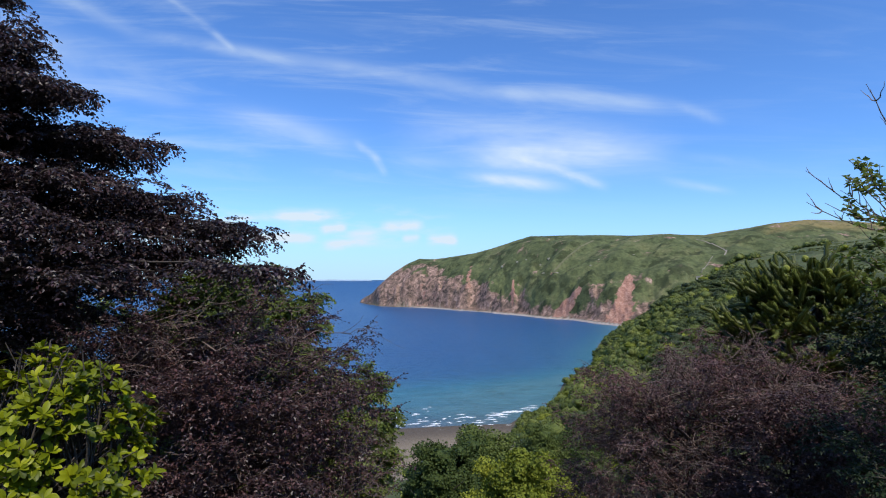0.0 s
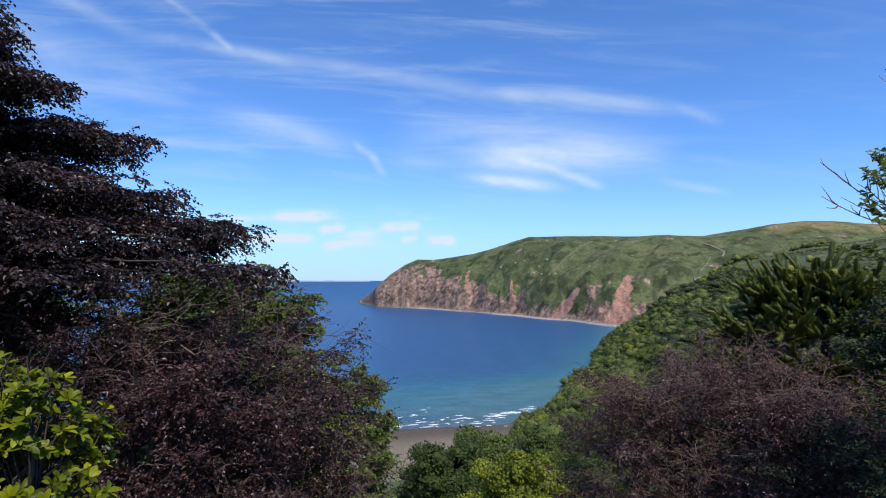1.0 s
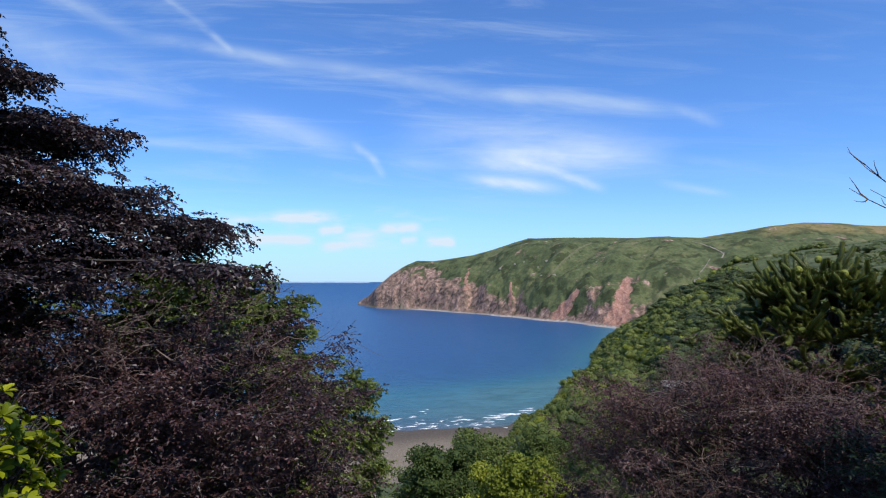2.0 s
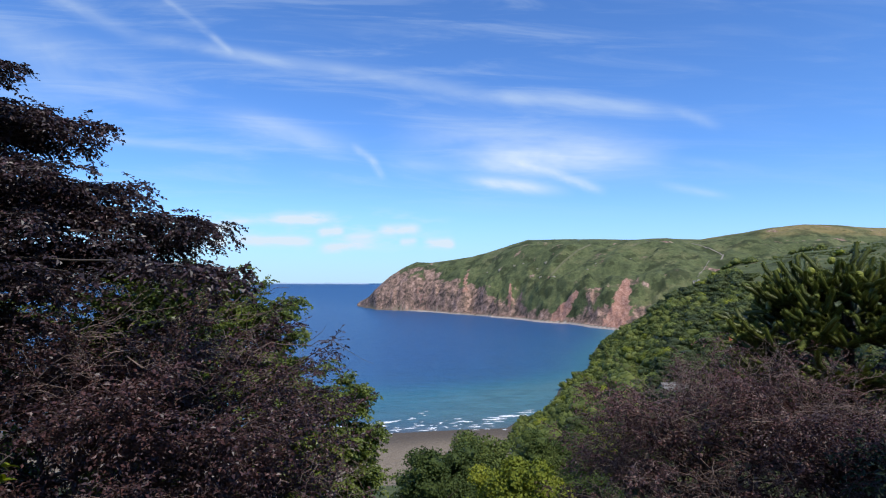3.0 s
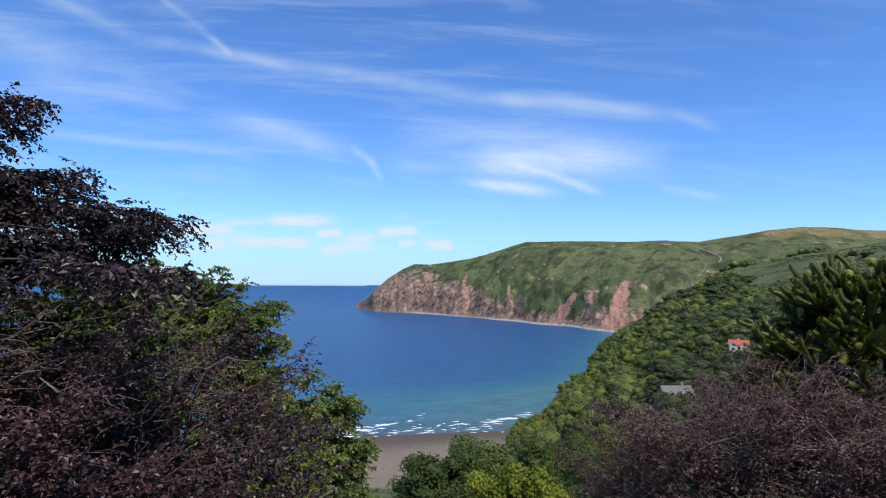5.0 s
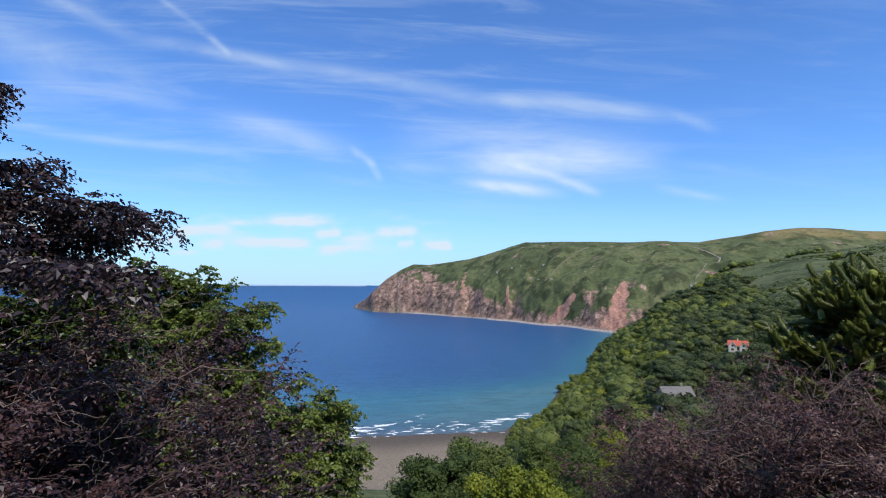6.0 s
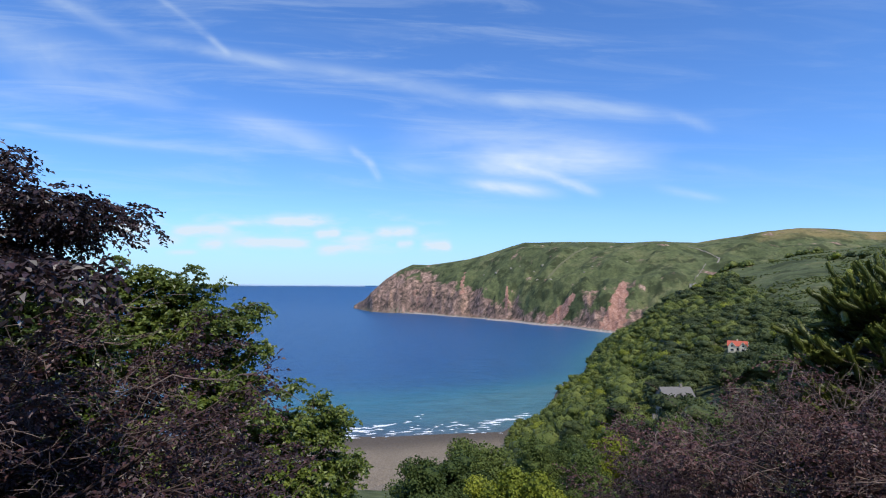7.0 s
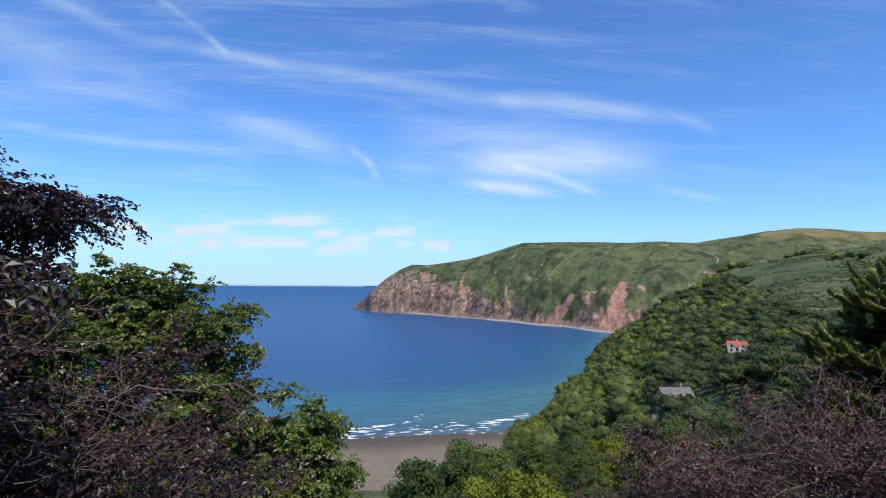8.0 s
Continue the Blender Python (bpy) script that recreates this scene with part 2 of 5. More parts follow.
def ground_material():
    m, n = material("hillside_ground")
    where = n.node("ShaderNodeTexCoord").outputs["Object"]
    rock = n.node("ShaderNodeAttribute", {"attribute_name": "rock"}).outputs["Fac"]
    red = n.node("ShaderNodeAttribute", {"attribute_name": "red"}).outputs["Fac"]
    moor = n.node("ShaderNodeAttribute", {"attribute_name": "moor"}).outputs["Fac"]
    beach = n.node("ShaderNodeAttribute", {"attribute_name": "beach"}).outputs["Fac"]
    a, b, c = n.noise(where, 0.006, 6.0, 0.6), n.noise(where, 0.03, 6.0, 0.65), n.noise(where, 0.2, 5.0, 0.6)
    f = n.math("ADD", n.math("MULTIPLY", a, 0.5), n.math("MULTIPLY", b, 0.5))
    grass = n.ramp(f, (0.36, (0.062, 0.074, 0.037)), (0.5, (0.093, 0.112, 0.049)), (0.66, (0.160, 0.158, 0.076)))
    tuft = n.noise(where, 0.09, 5.0, 0.7)
    grass = n.mix(1.0, grass, n.ramp(tuft, (0.34, 0.72), (0.66, 1.26)), "MULTIPLY")
    scrub = n.step(n.math("ADD", n.noise(where, 0.014, 5.0, 0.65), n.math("MULTIPLY", n.math("SUBTRACT", tuft, 0.5), 0.22)), 0.53, 0.58)
    grass = n.mix(n.math("MULTIPLY", scrub, 0.7), grass, (0.030, 0.038, 0.018, 1))
    dry = n.ramp(b, (0.35, (0.085, 0.082, 0.034)), (0.52, (0.23, 0.185, 0.08)), (0.7, (0.12, 0.10, 0.052)))
    grass = n.mix(moor, grass, dry)
    craggy = n.noise(where, 0.055, 7.0, 0.72, 0.6)
    stone = n.ramp(n.math("ADD", n.math("MULTIPLY", b, 0.5), n.math("MULTIPLY", craggy, 0.5)),
                   (0.36, (0.068, 0.058, 0.050)), (0.45, (0.150, 0.108, 0.082)), (0.54, (0.27, 0.175, 0.135)), (0.64, (0.40, 0.28, 0.22)))
    stone = n.mix(1.0, stone, n.ramp(craggy, (0.38, 0.60), (0.50, 1.0), (0.64, 1.35)), "MULTIPLY")
    redrock = n.ramp(n.math("ADD", n.math("MULTIPLY", c, 0.5), n.math("MULTIPLY", craggy, 0.5)), (0.38, (0.20, 0.095, 0.070)), (0.5, (0.33, 0.180, 0.135)), (0.65, (0.48, 0.31, 0.24)))
    edge = n.math("ADD", n.math("ADD", rock, n.math("MULTIPLY", n.math("SUBTRACT", b, 0.5), 1.3)), n.math("MULTIPLY", n.math("SUBTRACT", n.noise(where, 0.009, 3.0), 0.5), 2.4))
    col = n.mix(n.step(edge, 0.38, 0.62), grass, stone)
    rededge = n.math("ADD", red, n.math("MULTIPLY", n.math("SUBTRACT", b, 0.5), 2.0))
    col = n.mix(n.step(rededge, 0.4, 0.62), col, redrock)
    shingle = n.ramp(n.noise(where, 0.9, 6.0, 0.7), (0.3, (0.125, 0.100, 0.070)), (0.5, (0.215, 0.172, 0.125)), (0.7, (0.34, 0.28, 0.21)))
    shingle = n.mix(n.math("SUBTRACT", beach, 1.0, clamp=True), shingle, (0.42, 0.36, 0.32, 1))
    wet = n.node("ShaderNodeAttribute", {"attribute_name": "wet"}).outputs["Fac"]
    shingle = n.mix(n.math("MULTIPLY", wet, 0.7), shingle, (0.055, 0.046, 0.042, 1))
    col = n.mix(n.math("MINIMUM", beach, 1.0), col, shingle)
    relief = n.math("ADD", n.math("MULTIPLY", c, 0.25), n.math("MULTIPLY", n.math("MULTIPLY", n.noise(where, 0.045, 6.0, 0.7), n.math("ADD", n.math("MULTIPLY", rock, 2.2, clamp=True), 0.25)), 1.0))
    p = finish(n, col, 0.95, relief, 0.8, 9.0)
    p.inputs["Specular IOR Level"].default_value = 0.1
    return m


M_GROUND = ground_material()


def water_material():
    m, n = material("sea_water")
    where = n.node("ShaderNodeTexCoord").outputs["Object"]
    shallow = n.node("ShaderNodeAttribute", {"attribute_name": "shallow"}).outputs["Fac"]
    sand = n.node("ShaderNodeAttribute", {"attribute_name": "sand"}).outputs["Fac"]
    broad = n.noise(where, 0.0022, 5.0, 0.6)
    f = n.math("ADD", shallow, n.math("MULTIPLY", n.math("SUBTRACT", broad, 0.5), 0.35))
    col = n.ramp(f, (0.05, (0.022, 0.082, 0.195)), (0.45, (0.025, 0.098, 0.195)), (0.75, (0.034, 0.138, 0.195)), (1.0, (0.060, 0.16, 0.19)))
    col = n.mix(sand, col, (0.095, 0.10, 0.115, 1))
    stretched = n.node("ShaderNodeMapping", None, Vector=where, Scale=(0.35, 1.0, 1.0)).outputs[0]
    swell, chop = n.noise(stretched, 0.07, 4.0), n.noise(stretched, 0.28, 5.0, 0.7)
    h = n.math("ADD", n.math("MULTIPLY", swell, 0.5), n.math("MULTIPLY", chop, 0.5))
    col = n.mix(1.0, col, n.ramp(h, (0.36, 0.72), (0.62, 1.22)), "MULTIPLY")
    p = finish(n, col, 0.34, h, 0.9, 3.0)
    p.inputs["IOR"].default_value = 1.33
    p.inputs["Specular IOR Level"].default_value = 0.22
    return m


M_WATER = water_material()


def plain(name, a, b, scale=2.0, rough=0.8, bump=0.2):
    m, n = material(name)
    where = n.node("ShaderNodeTexCoord").outputs["Object"]
    g = n.noise(where, scale, 6.0, 0.65)
    finish(n, n.ramp(g, (0.3, a), (0.7, b)), rough, g, bump, 0.05)
    return m


def foam_material():
    """White water that breaks up into lace at its edges."""
    m, n = material("sea_foam")
    where = n.node("ShaderNodeTexCoord").outputs["Object"]
    edge = n.node("ShaderNodeAttribute", {"attribute_name": "edge"}).outputs["Fac"]
    lace = n.noise(n.node("ShaderNodeMapping", None, Vector=where, Scale=(0.35, 0.9, 0.5)).outputs[0], 1.0, 5.0, 0.75)
    cover = n.step(n.math("ADD", n.math("MULTIPLY", edge, 0.5), lace), 0.60, 0.98)
    p = n.node("ShaderNodeBsdfPrincipled", None, Base_Color=n.ramp(lace, (0.3, (0.60, 0.65, 0.68)), (0.6, (0.86, 0.88, 0.9))), Roughness=0.8)
    t = n.node("ShaderNodeBsdfTransparent")
    s = n.node("ShaderNodeMixShader", None, Fac=cover, _1=t.outputs[0], _2=p.outputs[0])
    n.node("ShaderNodeOutputMaterial", None, Surface=s.outputs[0])
    return m


M_FOAM = foam_material()


# ================= mesh helpers =================
def mesh_of(name, verts, faces, mat, parent=None, label="", smooth=False, attrs=None):
    """One mesh object from arrays; faces is an (n, 3) or (n, 4) array."""
    verts, faces = np.asarray(verts, np.float32), np.asarray(faces, np.int32)
    me = bpy.data.meshes.new(name)
    k = faces.shape[1]
    me.vertices.add(len(verts)), me.loops.add(faces.size), me.polygons.add(len(faces))
    me.vertices.foreach_set("co", verts.ravel())
    me.loops.foreach_set("vertex_index", faces.ravel())
    me.polygons.foreach_set("loop_start", np.arange(0, faces.size, k, dtype=np.int32))
    me.polygons.foreach_set("use_smooth", np.full(len(faces), smooth))
    for key, values in (attrs or {}).items():
        me.attributes.new(key, "FLOAT", "POINT").data.foreach_set("value", np.asarray(values, np.float32).ravel())
    me.update(calc_edges=True)
    me.validate()
    me.materials.append(mat)
    ob = new(name, me)
    ob.parent = parent
    if label:
        tagged(ob, label)
    return ob


def part(name, bm, mat, parent, label=""):
    me = bpy.data.meshes.new(name)
    bm.to_mesh(me)
    bm.free()
    me.materials.append(mat)
    ob = new(name, me)
    ob.parent = parent
    if label:
        tagged(ob, label)
    return ob


def thing(name, place, label, category, group="", kind=""):
    e = new(name)
    e.location = place
    e.empty_display_size = 0.3
    return tagged(e, label, category, group, kind)


def unit(a):
    a = np.asarray(a, float)
    return a / np.maximum(np.linalg.norm(a, axis=-1, keepdims=True), 1e-9)


def leaves_arrays(base, axis, normal, length, width, fold=0.12):
    """Folded leaves of two faces each, as arrays."""
    base, axis = np.asarray(base, float), unit(axis)
    normal = unit(normal - axis * np.sum(normal * axis, axis=1, keepdims=True))
    side = np.cross(axis, normal)
    L, W = np.reshape(length, (-1, 1)) * np.ones((len(base), 1)), np.reshape(width, (-1, 1)) * np.ones((len(base), 1))
    belly = base + axis * L * 0.48
    lift = normal * W * fold * 2
    v = np.stack([base, belly + side * W / 2 + lift, base + axis * L - lift * 0.6, belly - side * W / 2 + lift], 1).reshape(-1, 3)
    i = np.arange(len(base))[:, None] * 4
    f = np.concatenate([i + [0, 1, 2], i + [0, 2, 3]], 1).reshape(-1, 3)
    return v, f


def bend(p0, d, length, n, droop, rng, wig=0.06):
    """A bowed, slightly crooked line: n points from p0 along d, sinking by droop times the length at its end."""
    t = np.linspace(0, 1, n)[:, None]
    d = unit(d)
    off = np.cumsum(rng.normal(0, wig / max(n, 2), (n, 3)), 0) * length
    off[0] = 0
    return np.asarray(p0) + d * t * length + np.array([0, 0, -1.0]) * droop * length * t ** 2 + off


def tubes_arrays(lines, radii, sides=4):
    """Tapered tubes along many lines; radii holds (root, tip) of each."""
    V, F, at = [], [], 0
    ring = np.arange(sides) * 2 * np.pi / sides
    for pts, (r0, r1) in zip(lines, radii):
        n = len(pts)
        t = unit(np.gradient(pts, axis=0))
        ref = np.array([0, 0, 1.0]) if abs(t[0, 2]) < 0.9 else np.array([1.0, 0, 0])
        a = unit(np.cross(t, ref))
        b = np.cross(t, a)
        r = np.linspace(r0, r1, n)[:, None, None]
        V.append((pts[:, None, :] + r * (a[:, None, :] * np.cos(ring)[None, :, None] + b[:, None, :] * np.sin(ring)[None, :, None])).reshape(-1, 3))
        j = np.arange(n - 1)[:, None] * sides
        k, k2 = np.arange(sides)[None, :], (np.arange(sides)[None, :] + 1) % sides
        F.append((np.stack([j + k, j + k2, j + sides + k2, j + sides + k], -1).reshape(-1, 4)) + at)
        at += n * sides
    return np.concatenate(V), np.concatenate(F)


class Growth:
    """Collects the limbs, twigs and leaves of one tree."""

    def __init__(self, seed):
        self.rng = np.random.default_rng(seed)
        self.limbs, self.limb_r, self.twigs, self.twig_r = [], [], [], []
        self.base, self.axis, self.normal = [], [], []

    def limb(self, pts, r0, r1):
        self.limbs.append(pts), self.limb_r.append((r0, r1))

    def spray(self, pts, branches, reach, twigs, leaves, droop=0.25, flat=0.25, start=0.25, spread=0.9, r=0.012, twig_len=0.38):
        """Side branches with twigs and leaves along a limb, lying mostly in one flat layer."""
        rng = self.rng
        n = len(pts)
        for i in range(branches):
            s = start + (1 - start) * (i + rng.random()) / branches
            k = min(int(s * (n - 1)), n - 2)
            p = pts[k] + (pts[k + 1] - pts[k]) * (s * (n - 1) - k)
            d = unit(pts[k + 1] - pts[k])
            side = unit(np.cross(d, [0, 0, 1.0])) * (1 if i % 2 else -1)
            way = d * rng.uniform(0.4, 1.0) + side * spread * rng.uniform(0.5, 1.1) + rng.normal(0, flat, 3)
            length = reach * rng.uniform(0.6, 1.15) * (1.15 - 0.65 * s)
            line = bend(p, way, length, 5, droop * rng.uniform(0.5, 1.5), rng, 0.25)
            self.twigs.append(line), self.twig_r.append((r, r * 0.35))
            for j in range(twigs):
                q = (j + rng.random()) / twigs
                k2 = min(int(q * 4), 3)
                p2 = line[k2] + (line[k2 + 1] - line[k2]) * (q * 4 - k2)
                d2 = unit(line[k2 + 1] - line[k2])
                side2 = unit(np.cross(d2, [0, 0, 1.0])) * (1 if j % 2 else -1)
                way2 = d2 * rng.uniform(0.5, 1.0) + side2 * rng.uniform(0.4, 1.0) + rng.normal(0, flat, 3)
                tl = twig_len * rng.uniform(0.6, 1.2)
                tw = bend(p2, way2, tl, 4, droop * rng.uniform(0.4, 1.6), rng, 0.3)
                self.twigs.append(tw), self.twig_r.append((r * 0.4, r * 0.2))
                self.clothe(tw, leaves, d2)

    def clothe(self, tw, leaves, d2):
        rng = self.rng
        m = leaves
        q = (np.arange(m) + rng.random(m)) / m * (len(tw) - 1.001)
        k = q.astype(int)
        pos = tw[k] + (tw[k + 1] - tw[k]) * (q - k)[:, None]
        dirs = unit(tw[k + 1] - tw[k])
        side = unit(np.cross(dirs, [0, 0, 1.0])) * np.where(np.arange(m) % 2, 1, -1)[:, None]
        self.base.append(pos)
        self.axis.append(dirs * rng.uniform(0.3, 0.9, (m, 1)) + side * 0.8 + rng.normal(0, 0.3, (m, 3)) + np.array([0, 0, -0.15]))
        self.normal.append(np.array([0, 0, 1.0]) + rng.normal(0, 0.5, (m, 3)))

    def build(self, owner, leaf_mat, bark, twig_bark, size, ratio=0.6, jitter=0.3, sides=6, leaf_name="foliage", leaf_label="", keep_twigs=0.14):
        o = np.array(owner.location)
        rng = self.rng
        if self.limbs:
            for line, r in zip(self.limbs, self.limb_r):
                v, f = tubes_arrays([line], [r], sides if r[0] > 0.05 else 4)
                mesh_of("limb" if r[0] > 0.02 else "branch", v - o, f, bark, owner, smooth=True)
        if self.twigs:
            pick = [i for i in range(len(self.twigs)) if rng.random() < keep_twigs or self.twig_r[i][0] > 0.008]
            v, f = tubes_arrays([self.twigs[i] for i in pick], [self.twig_r[i] for i in pick], 3)
            tagged(mesh_of("twigwork", v - o, f, twig_bark, owner, smooth=True), kind="stuff")
        if self.base:
            b, a, n = np.concatenate(self.base), np.concatenate(self.axis), np.concatenate(self.normal)
            L = size * rng.uniform(1 - jitter, 1 + jitter, len(b))
            v, f = leaves_arrays(b - o, a, n, L, L * ratio)
            tagged(mesh_of(leaf_name, v, f, leaf_mat, owner, leaf_label), kind="stuff")


# ================= the land =================
F = 945.0


def smooth(x, lo, hi):
    t = np.clip((x - lo) / (hi - lo), 0, 1)
    return t * t * (3 - 2 * t)


def fbm(x, y, scale, octaves=5, ridged=False, seed=0.0):
    """Cheap smooth value noise on arrays."""
    total, amp, norm = np.zeros_like(x), 1.0, 0.0
    for o in range(octaves):
        X, Y = x / scale * 2 ** o + 17.3 * o + seed, y / scale * 2 ** o - 9.1 * o + seed
        xi, yi = np.floor(X), np.floor(Y)
        xf, yf = X - xi, Y - yi
        xf, yf = xf * xf * (3 - 2 * xf), yf * yf * (3 - 2 * yf)

        def h(a, b):
            s = np.sin(a * 127.1 + b * 311.7 + 0.7) * 43758.5453
            return s - np.floor(s)

        v = (h(xi, yi) * (1 - xf) + h(xi + 1, yi) * xf) * (1 - yf) + (h(xi, yi + 1) * (1 - xf) + h(xi + 1, yi + 1) * xf) * yf
        total += amp * (1 - np.abs(2 * v - 1) if ridged else v)
        norm += amp
        amp *= 0.5
    return total / norm


# the near slopes: ground height by bearing (columns) and distance (rows)
NEAR_U = (np.array([700, 900, 960, 1040, 1120, 1200, 1310, 1450, 1700]) - 784) / F
NEAR_D = np.array([0, 80, 250, 340, 450, 600, 800, 1000, 1200, 1500, 1900])
NEAR_Z = np.array([
    [120, 120, 120, 120, 120, 120, 120, 120, 120],
    [88, 88, 88, 89, 91, 94, 97, 100, 103],
    [32, 34, 44, 55, 64, 76, 86, 97, 106],
    [7, 10, 30, 45, 58, 78, 88, 103, 116],
    [1, 2, 11, 31, 54, 84, 93, 112, 128],
    [-6, -6, -6, 16, 56, 95, 110, 135, 155],
    [-8, -8, -8, -1, 60, 112, 138, 165, 190],
    [-8, -8, -8, -6, 46, 96, 165, 195, 225],
    [-8, -8, -8, -8, 16, 60, 160, 212, 250],
    [-8, -8, -8, -8, -6, 20, 110, 180, 230],
    [-8, -8, -8, -8, -8, -8, 40, 90, 120],
])
# the headland: bearing, shore distance, distance from shore to ridge, ridge height over the eye in the picture's scale
SHORE_U = np.array([-0.17, -0.16, -0.12, -0.025, 0.05, 0.144, 0.23, 0.32, 0.45])
SHORE_D = np.array([3100, 3060, 2670, 2457, 2233, 1950, 1755, 1535, 1400])
RIDGE_PX = np.array([620, 640, 655, 675, 695, 720, 742, 770, 840, 880, 940, 1000, 1080, 1140, 1190, 1250, 1290, 1340, 1380, 1430, 1480, 1568, 1800])
RIDGE_E = np.array([-43, -37, -27, -6, 12, 28, 38, 37, 47, 59, 79, 80, 79, 78, 82, 79, 86, 93, 100, 106, 106, 101, 95])
BACK_PX = np.array([620, 650, 740, 840, 950, 1100, 1300, 1800])
BACK_D = np.array([20, 90, 330, 480, 700, 850, 1000, 1000])


def blend(t):
    return t * t * (3 - 2 * t)


def near_land(u, d):
    i = np.clip(np.searchsorted(NEAR_U, u) - 1, 0, len(NEAR_U) - 2)
    j = np.clip(np.searchsorted(NEAR_D, d) - 1, 0, len(NEAR_D) - 2)
    a = np.clip((u - NEAR_U[i]) / (NEAR_U[i + 1] - NEAR_U[i]), 0, 1)
    b = np.clip((d - NEAR_D[j]) / (NEAR_D[j + 1] - NEAR_D[j]), 0, 1)
    a = 0.5 * a + 0.5 * blend(a)
    b = 0.7 * b + 0.3 * blend(b)
    return (NEAR_Z[j, i] * (1 - a) + NEAR_Z[j, i + 1] * a) * (1 - b) + (NEAR_Z[j + 1, i] * (1 - a) + NEAR_Z[j + 1, i + 1] * a) * b


def land(x, y):
    """Height of the land, with the share of rock, of red rock, of dry moor and of beach."""
    x, y = np.asarray(x, float), np.asarray(y, float)
    r = np.hypot(x, y)
    th = np.arctan2(x, y)
    tc = np.clip(th, -0.95, 0.95)
    u, d = np.tan(tc), r * np.cos(tc)
    near = near_land(u, d) + 7.5 * np.exp(-(r / 14.0) ** 2)
    rough_n = (fbm(x, y, 60, 4) - 0.5) * np.clip(d / 25, 0, 10) * smooth(near, 2, 25)
    near = near + rough_n
    # headland
    px = u * F + 784
    wob = (fbm(x, y, 170, 4, seed=3.0) - 0.5)
    shore = np.interp(u, SHORE_U, SHORE_D) + wob * 150 * smooth(px, 625, 680)
    depth = np.interp(px, BACK_PX, BACK_D)
    crest = EYE + np.interp(px, RIDGE_PX, RIDGE_E) * (np.interp(u, SHORE_U, SHORE_D) + depth) / F
    crest = np.maximum(crest, 2)
    strand = 7 + 19 * smooth(px, 690, 760) * (0.4 + 0.6 * smooth(fbm(x * 0.4, x * 0, 60, 2, seed=4.0), 0.35, 0.6))
    s = (d - shore - strand) / depth
    cliff = 0.30 + 0.16 * smooth(-px, -860, -700)
    foot = 0.15
    p = np.where(s < foot, cliff * np.clip(s / foot, -1, 1), cliff + (1 - cliff) * (1 - np.clip(1 - (s - foot) / (1 - foot), 0, 1) ** 1.7))
    p = np.where(s > 1, 1 - 0.05 * (s - 1), p)
    face = smooth(s, 0.0, 0.10) * (1 - smooth(s, 0.45, 0.95))
    crag = smooth(s, 0.0, 0.04) * (1 - smooth(s, 0.18, 0.40))
    spur = fbm(x * 0.8 + y * 0.6, y * 0.8 - x * 0.6, 330, 3, True, 5.0) - 0.55
    ravine = fbm(x * 0.55 - y * 0.83, (y * 0.55 + x * 0.83) * 0.6, 130, 4, True, 8.0) - 0.55
    broken = fbm(x, y, 42, 4, True, 2.0) - 0.55
    ravined = smooth(s, 0.0, 0.05) * (1 - smooth(s, 0.16, 0.42))
    gully = sum(deep * np.exp(-((px - at - lean * s) / wide) ** 2) for at, wide, deep, lean in ((738, 12, 22, 40), (796, 11, 24, 60), (846, 12, 34, -30), (918, 10, 26, 25), (1046, 12, 20, 90)))
    far = crest * p - gully * ravined + (spur * 40 + ravine * 52) * face + broken * 42 * crag + (fbm(x, y, 45, 3) - 0.5) * 6 * face
    far = np.where(s < 0, np.clip((d - shore) / strand, -1, 1) * 6.5, np.maximum(far, 6.5))
    far = np.where((u < -0.154) | (d < shore), -8.0, far)
    far = np.where(np.abs(th) > 1.2, -8.0, far)
    z = np.maximum(near, far)
    # behind the viewer the hill goes on rising
    back = smooth(np.abs(th), 1.2, 2.0) * smooth(r, 3, 60)
    z = z * (1 - back) + (126 + 0.22 * r) * back
    onfar = (far > near) & (far > 0)
    rel = far / np.maximum(crest, 1)
    west = smooth(-px, -930, -760)
    tip = smooth(-px, -760, -690)
    rock = np.where(onfar, 1.05 + gully * 0.012 * ravined - smooth(rel, -0.06 + 0.48 * west + 0.4 * tip, 0.28 + 0.70 * west + 0.25 * tip) * (1.0 - 0.15 * tip), 0.0)

    def scar(pu, w, lo, hi, lean=0.0):
        c = pu + lean * (rel - lo)
        return np.exp(-((px - c) / (w * (1.25 - np.clip((rel - lo) / (hi - lo), 0, 1)))) ** 2) * (1 - smooth(rel, hi - 0.06, hi + 0.03)) * smooth(rel, lo - 0.02, lo + 0.01)

    red = scar(1092, 24, 0.0, 0.48, 50) + scar(985, 13, 0.0, 0.34, 130) + scar(905, 6, 0.10, 0.44, 12) * 0.85 + scar(826, 7, 0.35, 0.8, 20) * 0.55 + scar(755, 30, 0.0, 0.6, 0) * 0.4
    red = np.where(onfar, red, 0)
    field = smooth(fbm(x, y * 0.5, 240, 3, seed=6.0), 0.40, 0.52)
    moor = np.where(onfar, np.maximum(smooth(rel, 0.93, 0.99) * smooth(px, 980, 1120) * 0.8, smooth(rel, 0.78, 0.86) * smooth(px, 1330, 1400)) * (0.25 + 0.75 * field), 0)
    beach = np.where(onfar, (1 - smooth(far, 5.2, 6.45)) * (1 + smooth(px, 690, 760)), np.where(px < 908, 1 - smooth(near, 9, 15), 1 - smooth(near, 0.3, 1.5)))
    return z, rock, red, moor, beach


def wetness(x, y, z):
    """Shingle darkened by the last wave, along the water's edge."""
    return (1 - smooth(z, 0.6, 2.4 + 1.2 * fbm(x, y, 30, 3))) * (y < 700)


